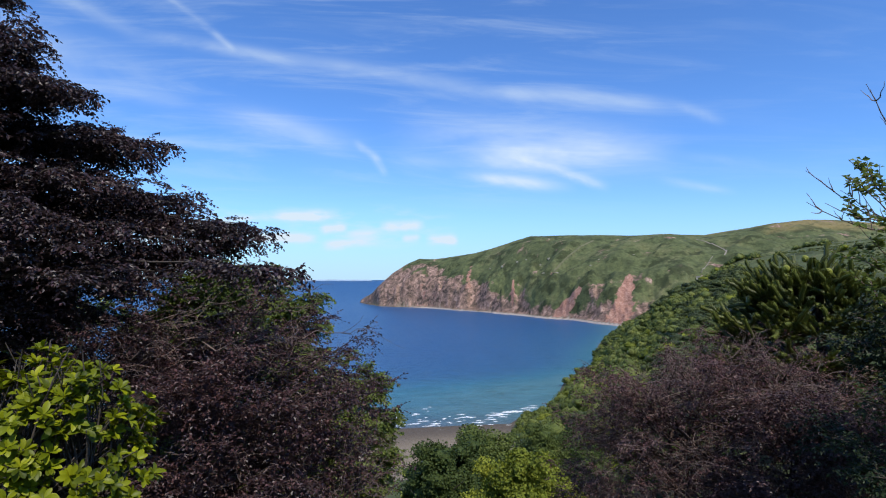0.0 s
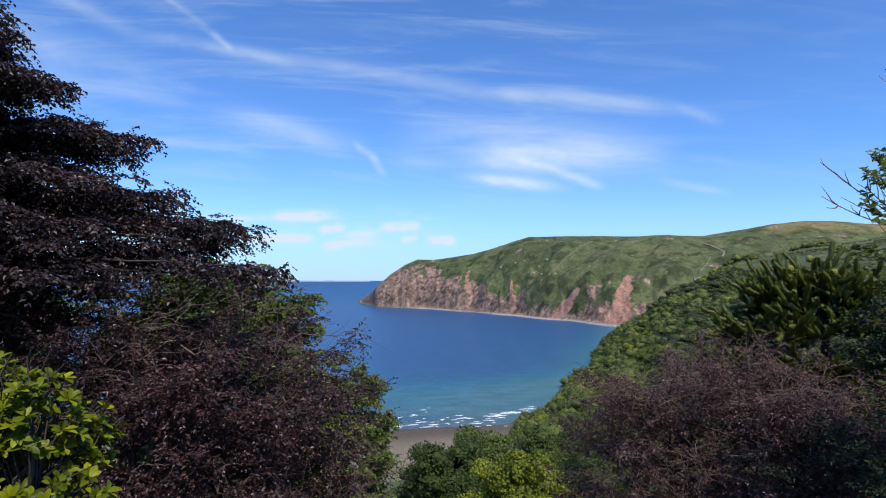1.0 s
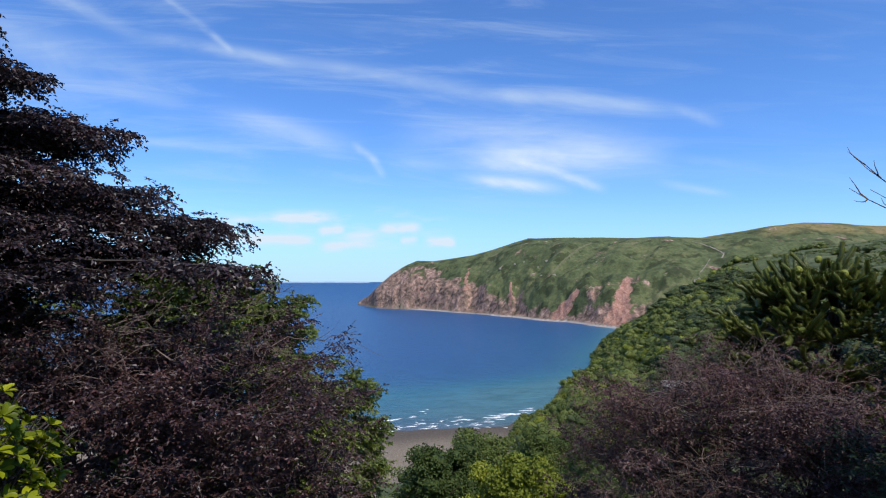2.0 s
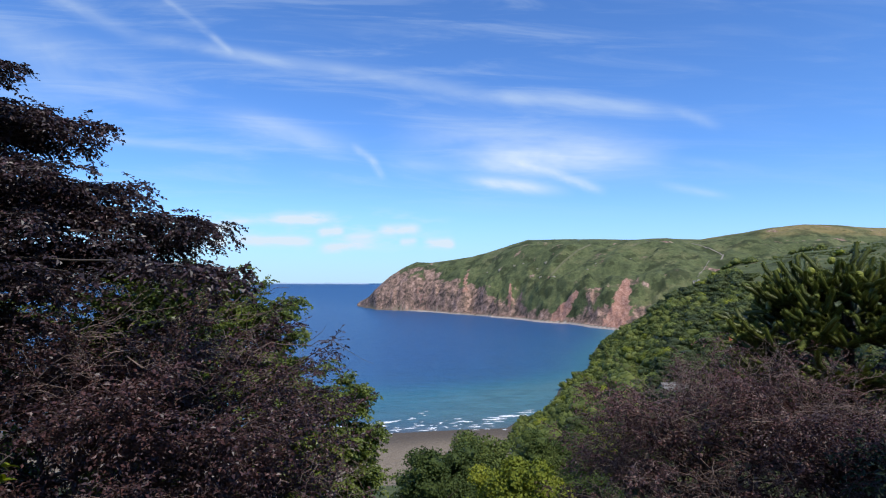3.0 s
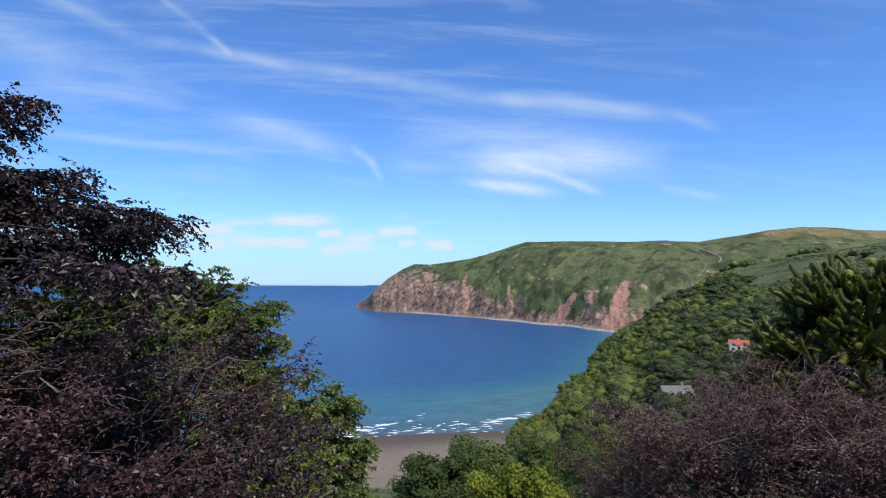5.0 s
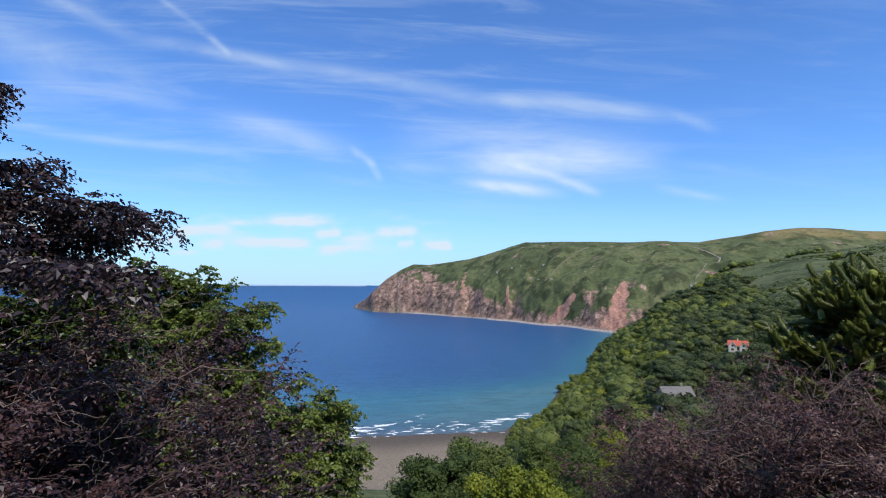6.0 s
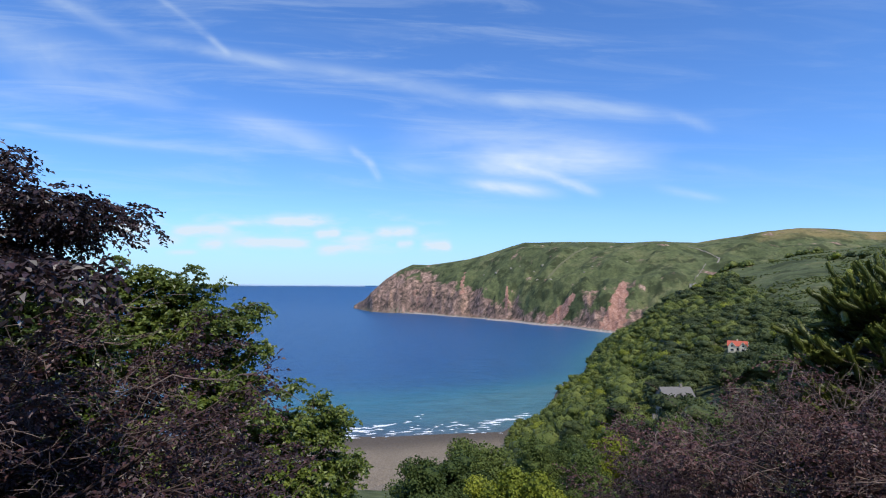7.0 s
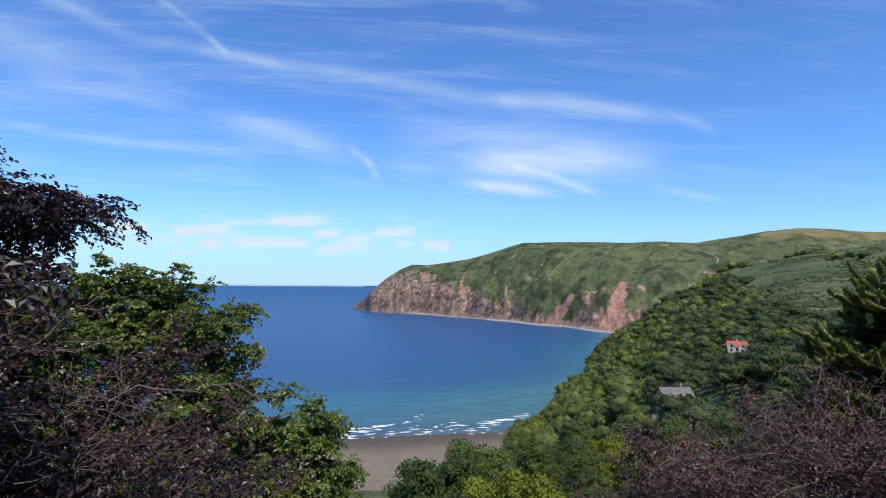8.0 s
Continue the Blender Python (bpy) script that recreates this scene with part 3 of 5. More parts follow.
def polar_sheet(angles, radii):
    A, R = np.meshgrid(angles, radii, indexing="ij")
    x, y = np.sin(A) * R, np.cos(A) * R
    na, nr = A.shape
    i, j = np.meshgrid(np.arange(na), np.arange(nr - 1), indexing="ij")
    i2 = (i + 1) % na
    f = np.stack([i * nr + j, i * nr + j + 1, i2 * nr + j + 1, i2 * nr + j], -1).reshape(-1, 4)
    return x.ravel(), y.ravel(), f


angles = np.radians(np.concatenate([np.arange(-180, -14, 3.0), np.arange(-14, 44, 0.115), np.arange(44, 180, 3.0)]))
radii = np.concatenate([np.linspace(0.01, 60, 34), np.geomspace(64, 400, 60), np.linspace(408, 1300, 80), np.linspace(1312, 3300, 165), np.linspace(3350, 4700, 12)])
gx, gy, gf = polar_sheet(angles, radii)
gz, g_rock, g_red, g_moor, g_beach = land(gx, gy)
ground = mesh_of("ground", np.stack([gx, gy, gz], 1), gf, M_GROUND, smooth=True, attrs={"rock": g_rock, "red": g_red, "moor": g_moor, "beach": g_beach, "wet": wetness(gx, gy, gz)})
tagged(ground, "green moorland hills with red cliffs and a shingle beach", "ground", kind="structure")

# ================= the sea =================
w_angles = np.radians(np.concatenate([np.arange(-180, -40, 4.0), np.arange(-40, 44, 0.4), np.arange(44, 180, 4.0)]))
w_radii = np.concatenate([np.linspace(250, 700, 70), np.linspace(715, 3300, 60), np.linspace(3350, 4800, 40)])
wx, wy, wf = polar_sheet(w_angles, w_radii)
wr = np.hypot(wx, wy)
wz = np.maximum(wr - 2800, 0) ** 2 / 2000 ** 2 * (EYE - 0.3)
w_land = land(wx, wy)[0]
w_u = wx / np.maximum(wy, 1)
right = (np.interp(np.clip(wy, 400, 1600), [470, 664, 983, 1535], [60, 152, 266, 490]) - wx)
shallow = np.exp(-((wy - 600) / 130) ** 2) * 0.62 + np.exp(-np.maximum(right, 0) / 120) * 0.75 * (wy < 1600) + 0.10 * (wy < 560)
sand = np.exp(-np.maximum(wy - 470 - 14 * fbm(wx, wy, 40, 3), 0) / 38) * 0.8
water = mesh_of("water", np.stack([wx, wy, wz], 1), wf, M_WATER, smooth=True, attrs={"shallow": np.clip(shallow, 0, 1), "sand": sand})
tagged(water, "calm deep blue sea, turquoise in the shallows", "sea", kind="structure")


# ================= trees and shrubs close by =================
def ground_z(x, y):
    return float(land(np.array([x]), np.array([y]))[0][0])


def trunk_line(x, y, top, rng, n=10, lean=(0, 0), wig=0.03):
    z0 = ground_z(x, y) - 0.3
    t = np.linspace(0, 1, n)[:, None]
    p = np.array([[x, y, z0]]) + t * np.array([[lean[0], lean[1], top - z0]])
    return p + np.cumsum(rng.normal(0, wig, (n, 3)), 0) * [1, 1, 0]


def dome_tree(name, label, category, foot, centre, radii, boughs, spec, mats, leaf, seed, ratio=0.6, facing=0.6, low=-0.75, stems=1, rag=0.2, keep=0.14, bare=0, long=0):
    """A tree or shrub whose boughs reach the skin of a dome; most of them on the side towards the open view."""
    g = Growth(seed)
    rng = g.rng
    c, R = np.array(centre, float), np.array(radii, float)
    z0 = ground_z(*foot)
    owner = thing(name, (foot[0], foot[1], z0), label, category)
    trunks = []
    for s in range(stems):
        a = s * 2.4 + seed
        spread = 0.0 if stems == 1 else 0.45
        top = c + np.array([math.cos(a) * R[0] * spread, math.sin(a) * R[1] * spread, R[2] * (0.55 if stems == 1 else 0.35)])
        start = np.array([foot[0] + math.cos(a) * 0.25 * (stems > 1), foot[1] + math.sin(a) * 0.25 * (stems > 1), z0 - 0.3])
        t = np.linspace(0, 1, 14)[:, None]
        line = start + (top - start) * t + np.cumsum(rng.normal(0, 0.05, (14, 3)), 0) * [1, 1, 0]
        trunks.append(line)
        h = top[2] - start[2]
        g.limb(line, 0.012 * h + 0.03, 0.03)
    front = unit(np.array([0.3 - c[0], 2.5 - c[1], 1.0]))
    made = 0
    while made < boughs:
        d = unit(rng.normal(0, 1, 3))
        if d[2] < low or (d @ front < -0.15 and rng.random() < facing):
            continue
        made += 1
        if stems > 1:
            d = d / np.sum(d ** 4) ** 0.25
        tip = c + d * R * rng.uniform(1 - rag, 1 + rag * 0.35)
        line = trunks[rng.integers(stems)]
        want = tip[2] - 0.35 * np.linalg.norm((tip - c)[:2]) - 0.3
        k = int(np.clip(np.argmin(np.abs(line[:, 2] - want)), 3, 13))
        p0 = line[k]
        way = tip - p0
        L = np.linalg.norm(way)
        droop = spec.get("bow", 0.12)
        way = way + np.array([0, 0, droop * L])
        pts = bend(p0, way, np.linalg.norm(way), 9, droop * L / np.linalg.norm(way), rng, 0.12)
        g.limb(pts, 0.007 * L + 0.008, 0.004)
        g.spray(pts, spec["branches"], spec["reach"], spec["twigs"], spec["leaves"], spec.get("droop", 0.25), spec.get("flat", 0.3), spec.get("start", 0.4), 0.9, spec.get("r", 0.010), spec.get("twig", 0.36))
    # bare pale sticks standing out of the foliage
    sticks, stick_r = [], []
    for i in range(bare):
        d = unit(rng.normal(0, 1, 3))
        while d[2] < -0.2 or d @ front < 0:
            d = unit(rng.normal(0, 1, 3))
        p = c + d * R * rng.uniform(0.80, 0.98)
        way = unit(d * 0.5 + rng.normal(0, 0.6, 3) + [0, 0, 0.25])
        L = rng.uniform(0.3, 0.9)
        s = bend(p, way, L, 6, rng.uniform(-0.1, 0.3), rng, 0.5)
        sticks.append(s), stick_r.append((rng.uniform(0.0035, 0.0075), 0.0018))
        for j in range(3):
            k = rng.integers(1, 5)
            sticks.append(bend(s[k], way + rng.normal(0, 0.6, 3), L * 0.4, 4, 0.1, rng, 0.5)), stick_r.append((0.0035, 0.0015))
    for i in range(long):
        d = unit(np.array([rng.uniform(-0.9, 0.5), -rng.uniform(0.1, 0.8), rng.uniform(0.5, 1.0)]))
        p = c + d * R * rng.uniform(0.96, 1.04)
        way = unit(np.array([rng.uniform(0.5, 1.0), rng.uniform(-0.3, 0.2), rng.uniform(-0.1, 0.5)]))
        L = rng.uniform(0.8, 1.9)
        s = bend(p, way, L, 9, rng.uniform(0.0, 0.25), rng, 0.35)
        sticks.append(s), stick_r.append((rng.uniform(0.006, 0.011), 0.003))
        for j in range(5):
            k = rng.integers(2, 8)
            sticks.append(bend(s[k], way + rng.normal(0, 0.45, 3), L * 0.35, 5, 0.1, rng, 0.4)), stick_r.append((0.005, 0.002))
    g.build(owner, mats[0], mats[1], mats[2], leaf, ratio, keep_twigs=keep)
    if sticks:
        v, f = tubes_arrays(sticks, stick_r, 4)
        tagged(mesh_of("bare_wood", v - np.array(owner.location), f, M_TWIG, owner, "pale bare grey-brown sticks", smooth=True), kind="stuff")
    return owner


def copper_beech():
    g = Growth(12)
    rng = g.rng
    x, y = -10.4, 11.2
    z0 = ground_z(x, y)
    owner = thing("copper_beech", (x, y, z0), "tall copper beech tree with layered blackish purple leaves", "tree")
    line = trunk_line(x, y, 138.0, rng, 16)
    o = np.array(owner.location)
    v, f = tubes_arrays([line], [(0.38, 0.05)], 10)
    mesh_of("trunk", v - o, f, M_BARK, owner, smooth=True)
    heights = np.array([120, 123, 126.5, 128.8, 130, 131.1, 132, 132.8, 133.6, 134.5, 135.8, 137.5])
    reach = np.array([3.0, 3.2, 3.4, 4.1, 5.4, 5.2, 4.2, 3.9, 3.0, 2.3, 1.3, 0.4])
    for i in range(245):
        zt = rng.uniform(122.0, 137.0) if i % 4 == 0 else rng.uniform(127.6, 129.8) if i % 5 == 0 else rng.uniform(129.6, 134.6)
        a = rng.uniform(-math.pi * 0.6, math.pi * 0.12) if zt > 127.5 else rng.uniform(-math.pi * 0.75, -math.pi * 0.12)
        L = np.interp(zt, heights, reach) * rng.uniform(0.68, 1.08) * (1.0 if zt > 129.9 else 0.75)
        up = rng.uniform(0.10, 0.30)
        k = np.argmin(np.abs(line[:, 2] - zt))
        pts = bend((line[k, 0], line[k, 1], zt - 0.05 * L), (math.cos(a), math.sin(a), up), L * 1.03, 11, up - 0.05, rng, 0.10)
        g.limb(pts, 0.012 * L + 0.015, 0.006)
        g.spray(pts, int(6 + L * 2.0), 0.55 + 0.08 * L, 8, 10, 0.24, 0.18, 0.10, 0.9, 0.008, 0.34)
    # the long boughs that reach out over the slope in layers, their ends drooping
    for tx, ty, tz in ((-4.0, 12.2, 131.12), (-5.6, 12.0, 131.85), (-5.9, 11.2, 132.8), (-6.9, 9.7, 133.6), (-2.55, 8.9, 130.0), (-7.4, 9.3, 134.5), (-4.9, 12.3, 130.35), (-4.6, 12.7, 130.8)):
        for j in range(1 if ty < 9.0 else 5):
            tip = np.array([tx, ty, tz + 0.10]) + (0 if j == 0 else 1) * np.array([-rng.uniform(0.1, 1.1), rng.uniform(-0.8, 0.8), rng.uniform(-0.22, 0.05)])
            far_out = np.hypot(tip[0] - x, tip[1] - y)
            k = np.argmin(np.abs(line[:, 2] - (tip[2] - 0.06 * far_out)))
            way = tip - line[k] + [0, 0, 0.10 * far_out]
            reach_b = np.linalg.norm(way)
            pts = bend(line[k], way, reach_b, 13, 0.10 * far_out / reach_b, rng, 0.05)
            g.limb(pts, 0.004 * reach_b + 0.010, 0.004)
            g.spray(pts, int(8 + reach_b * 2.2), 0.80, 7, 10, 0.36, 0.15, 0.74 if ty < 9.0 else 0.35, 0.85, 0.007, 0.34)
    g.build(owner, M_COPPER, M_DARKBARK, M_TWIG, 0.082, 0.60, keep_twigs=0.05)
    return owner


copper_beech()
SHRUB = dict(branches=11, reach=0.85, twigs=8, leaves=7, droop=0.18, flat=0.45, start=0.35, twig=0.30, bow=0.08)
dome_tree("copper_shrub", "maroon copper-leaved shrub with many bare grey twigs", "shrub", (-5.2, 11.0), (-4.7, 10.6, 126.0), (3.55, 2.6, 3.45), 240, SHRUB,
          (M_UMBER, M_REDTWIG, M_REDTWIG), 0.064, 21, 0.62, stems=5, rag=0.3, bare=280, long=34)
dome_tree("copper_shrub", "wide maroon copper-leaved shrub, twiggy and sunlit on top", "shrub", (6.8, 13.6), (7.1, 13.0, 124.7), (3.95, 2.7, 3.75), 190, SHRUB,
          (M_MAROON, M_REDTWIG, M_TWIG), 0.058, 23, 0.62, stems=6, rag=0.2, bare=900, long=20, keep=0.3)
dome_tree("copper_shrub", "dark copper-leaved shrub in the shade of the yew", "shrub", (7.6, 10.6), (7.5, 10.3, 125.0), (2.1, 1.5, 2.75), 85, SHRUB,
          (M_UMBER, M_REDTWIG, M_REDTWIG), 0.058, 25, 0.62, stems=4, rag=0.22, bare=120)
SYC = dict(branches=8, reach=0.9, twigs=6, leaves=10, droop=0.22, flat=0.30, start=0.55, twig=0.30, bow=0.05)
dome_tree("sycamore", "green sycamore tree with sunlit leaf clusters", "tree", (-7.2, 18.6), (-6.8, 18.2, 126.3), (3.3, 2.6, 4.1), 230, SYC,
          (M_SYCAMORE, M_BARK, M_DARKBARK), 0.105, 31, 0.85, rag=0.28)
dome_tree("sycamore", "smaller green sycamore tree beside the taller one", "tree", (-3.4, 20.2), (-3.45, 19.6, 124.0), (1.75, 1.7, 2.9), 85, SYC,
          (M_SYCAMORE, M_BARK, M_DARKBARK), 0.10, 33, 0.85, rag=0.35)
dome_tree("sycamore", "broad green sycamore tree in the copper beech's shade", "tree", (-10.6, 16.4), (-10.2, 16.0, 125.4), (3.2, 2.4, 4.6), 90, SYC,
          (M_SYCAMORE, M_BARK, M_DARKBARK), 0.14, 34, 0.85, rag=0.28)
dome_tree("holly_bush", "green leafy bush growing among the copper foliage", "shrub", (-5.3, 11.8), (-5.15, 11.6, 128.8), (1.05, 0.75, 1.35), 52, SYC,
          (M_HOLLY, M_BARK, M_DARKBARK), 0.075, 35, 0.7, rag=0.3)
# this dark yew fills the shaded corner; its needle colour carries the shade
dome_tree("yew_tree", "dark green yew tree with deep shade put into its needle colour", "tree", (8.2, 7.8), (8.0, 7.7, 126.8), (2.7, 2.1, 3.3), 55, SHRUB,
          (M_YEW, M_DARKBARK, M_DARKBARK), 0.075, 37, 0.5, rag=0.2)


def maple_sapling():
    """A thin tree beside the path of which mainly one bare branch comes into view."""
    g = Growth(41)
    rng = g.rng
    x, y = 5.95, 6.3
    owner = thing("maple_sapling", (x, y, ground_z(x, y)), "thin sapling with bare twigs and few fresh leaves", "tree")
    line = trunk_line(x, y, 132.6, rng, 14, (-0.3, 0))
    g.limb(line, 0.07, 0.015)
    for zt, tip, leafy in ((130.5, (3.85, 5.6, 130.9), 0), (130.5, (4.05, 5.75, 131.3), 0), (130.6, (4.35, 5.7, 131.0), 0), (131.3, (4.65, 5.75, 132.1), 0), (130.4, (4.75, 5.8, 131.15), 9), (130.3, (4.65, 5.8, 130.85), 9),
                            (130.6, (5.0, 5.9, 131.4), 10), (130.0, (4.85, 5.8, 130.55), 12), (129.7, (4.9, 5.8, 130.25), 12), (130.2, (5.1, 5.9, 130.95), 12), (129.4, (5.0, 5.8, 129.9), 12), (130.8, (5.2, 6.0, 131.2), 10), (129.9, (5.2, 5.7, 130.5), 12)):
        k = np.argmin(np.abs(line[:, 2] - zt))
        way = np.array(tip) + ([-0.34, 0, -0.05] if leafy else [0.04, 0.02, 0.0]) - line[k]
        L = np.linalg.norm(way)
        pts = bend(line[k], way + np.array([0, 0, -0.16 * L]), L, 9, -0.16, rng, 0.10)
        g.limb(pts, 0.015, 0.003)
        for j in range(7):
            q = rng.integers(3, 9 if leafy else 8)
            tw = bend(pts[q], way / L + rng.normal(0, 0.45, 3) + [0, 0, 0.45], rng.uniform(0.08, 0.26), 5, -0.25, rng, 0.25)
            g.twigs.append(tw), g.twig_r.append((0.0085, 0.002))
            if leafy:
                g.clothe(tw, leafy, way)
    g.build(owner, M_SYCAMORE, M_TWIG, M_TWIG, 0.070, 0.75)


maple_sapling()


# ----- monkey puzzle: every shoot is a rope set with stiff pointed leaves -----
def monkey_material():
    """Stiff dark leaves, paler yellow-green on the young ends of the shoots."""
    m, n = material("monkey_puzzle_leaf")
    own = n.node("ShaderNodeNewGeometry").outputs["Random Per Island"]
    where = n.node("ShaderNodeTexCoord").outputs["Object"]
    young = n.node("ShaderNodeAttribute", {"attribute_name": "young"}).outputs["Fac"]
    f = n.math("ADD", n.math("MULTIPLY", own, 0.35), n.math("MULTIPLY", n.noise(where, 0.9, 3.0), 0.65))
    col = n.ramp(f, (0.25, (0.034, 0.044, 0.010)), (0.5, (0.060, 0.073, 0.015)), (0.8, (0.108, 0.118, 0.024)))
    col = n.mix(n.math("MULTIPLY", young, 0.75), col, (0.20, 0.225, 0.040, 1))
    p = n.node("ShaderNodeBsdfPrincipled", None, Base_Color=col, Roughness=0.42)
    p.inputs["Specular IOR Level"].default_value = 0.4
    t = n.node("ShaderNodeBsdfTranslucent", None, Color=col)
    x = n.node("ShaderNodeMixShader", None, Fac=0.08, _1=p.outputs[0], _2=t.outputs[0])
    n.node("ShaderNodeOutputMaterial", None, Surface=x.outputs[0])
    return m


M_MONKEY = monkey_material()
M_CONE = plain("seed_cone", (0.13, 0.16, 0.012), (0.30, 0.30, 0.03), 40.0, 0.6, 0.6)


def monkey_puzzle():
    rng = np.random.default_rng(51)
    x, y = 10.35, 14.65
    z0 = ground_z(x, y)
    owner = thing("monkey_puzzle_tree", (x, y, z0), "dome-shaped monkey puzzle tree with spiky dark green ropes of leaves", "tree")
    o = np.array(owner.location)
    line = trunk_line(x, y, 130.0, rng, 12, wig=0.01)
    v, f = tubes_arrays([line], [(0.26, 0.10)], 10)
    mesh_of("trunk", v - o, f, M_DARKBARK, owner, smooth=True)
    c, R = np.array([x, y, 127.55]), np.array([3.2, 2.5, 2.9])
    boughs, ropes, ends = [], [], []
    for i in range(310):
        d = unit(rng.normal(0, 1, 3))
        while d[2] < -0.5 or (d @ unit([-0.8, -0.9, 0.2]) < -0.15 and rng.random() < 0.6):
            d = unit(rng.normal(0, 1, 3))
        tip = c + d * R * rng.uniform(0.74, 0.92)
        k = np.argmin(np.abs(line[:, 2] - (tip[2] - 0.10 * np.linalg.norm((tip - c)[:2]))))
        p0 = line[k]
        t = np.linspace(0, 1, 9)[:, None]
        pts = p0 + (tip - p0) * t - np.array([0, 0, 1.0]) * 0.10 * np.linalg.norm(tip - p0) * np.sin(t * math.pi) + np.cumsum(rng.normal(0, 0.015, (9, 3)), 0)
        boughs.append(pts)
        ends.append(tip + d * R * 0.15)
        out = unit(d * [1, 1, 0.5] + rng.normal(0, 0.12, 3))
        across = unit(np.cross(out, [0, 0, 1.0]))
        rise = np.cross(across, out)
        for j in range(5):
            s = 1.0 if j == 0 else rng.uniform(0.72, 0.99)
            q = min(int(s * 8), 7)
            p = pts[q] + (pts[q + 1] - pts[q]) * (s * 8 - q)
            fan = 0.0 if j == 0 else rng.uniform(0.35, 1.25) * (1 if j % 2 else -1)
            w = unit(out * math.cos(fan) + across * math.sin(fan) + rise * rng.normal(-0.05, 0.28) + rng.normal(0, 0.12, 3))
            L = rng.uniform(0.38, 0.70)
            ropes.append(bend(p, w, L, 8, rng.uniform(-0.55, 0.05), rng, 0.34))
    v, f = tubes_arrays(boughs, [(0.065, 0.045)] * len(boughs), 5)
    tagged(mesh_of("bough_work", v - o, f, M_DARKBARK, owner, smooth=True), kind="stuff")
    RAD = 0.060
    v, f = tubes_arrays(ropes, [(RAD, RAD * 0.8)] * len(ropes), 6)
    tagged(mesh_of("shoot_work", v - o, f, M_MONKEY, owner, smooth=True, attrs={"young": np.tile(np.repeat(np.linspace(0, 1, 8) ** 3 * 0.6, 6), len(ropes))}), kind="stuff")
    B, A, NN, young = [], [], [], []
    for pts in ropes:
        n = int(np.linalg.norm(np.diff(pts, axis=0), axis=1).sum() * 135)
        s = np.linspace(0, 0.999, n)
        q = s * (len(pts) - 1)
        k = q.astype(int)
        pos = pts[k] + (pts[k + 1] - pts[k]) * (q - k)[:, None]
        t = unit(pts[k + 1] - pts[k])
        a = unit(np.cross(t, [0.1, 0.2, 1.0]))
        b = np.cross(t, a)
        ang = np.arange(n) * 2.39996
        out = a * np.cos(ang)[:, None] + b * np.sin(ang)[:, None]
        B.append(pos + out * RAD * 0.9), A.append(out * 0.30 + t * 0.92), NN.append(out - t * 0.3)
        young.append(np.repeat(s ** 5, 4))
    B, A, NN = np.concatenate(B), np.concatenate(A), np.concatenate(NN)
    v, f = leaves_arrays(B - o, A, NN, np.full(len(B), 0.046), np.full(len(B), 0.036), 0.12)
    tagged(mesh_of("foliage", v, f, M_MONKEY, owner, attrs={"young": np.concatenate(young)}), kind="stuff")
    # round seed cones on some of the upper tips
    tops = sorted(ends, key=lambda e: -e[2])
    for i in range(0, 24, 4):
        bm = bmesh.new()
        bmesh.ops.create_icosphere(bm, subdivisions=3, radius=0.085)
        for vert in bm.verts:
            vert.co *= 1 + 0.12 * noise.noise(vert.co * 40)
            vert.co.z *= 1.1
        cone = part("cone", bm, M_CONE, owner, "round yellow-green seed cone")
        cone.location = Vector(tops[i] - o + np.array([0, 0, 0.07]))


monkey_puzzle()


# ----- rhododendron: whorls of large glossy leaves -----
def leaf_blade(length, width, curl):
    """One large leaf: a folded, curled blade with a midrib crease, along +x."""
    bm = bmesh.new()
    rows = []
    for i, (s, w) in enumerate(((0.0, 0.12), (0.2, 0.66), (0.45, 0.98), (0.7, 1.0), (0.9, 0.62), (1.0, 0.06))):
        x, z = s * length, -curl * length * s * s
        rows.append([bm.verts.new((x, -w * width / 2, z + 0.16 * w * width)), bm.verts.new((x, 0, z)), bm.verts.new((x, w * width / 2, z + 0.16 * w * width))])
    for a, b in zip(rows, rows[1:]):
        for k in (0, 1):
            bm.faces.new((a[k], b[k], b[k + 1], a[k + 1]))
    for f in bm.faces:
        f.smooth = True
    return bm


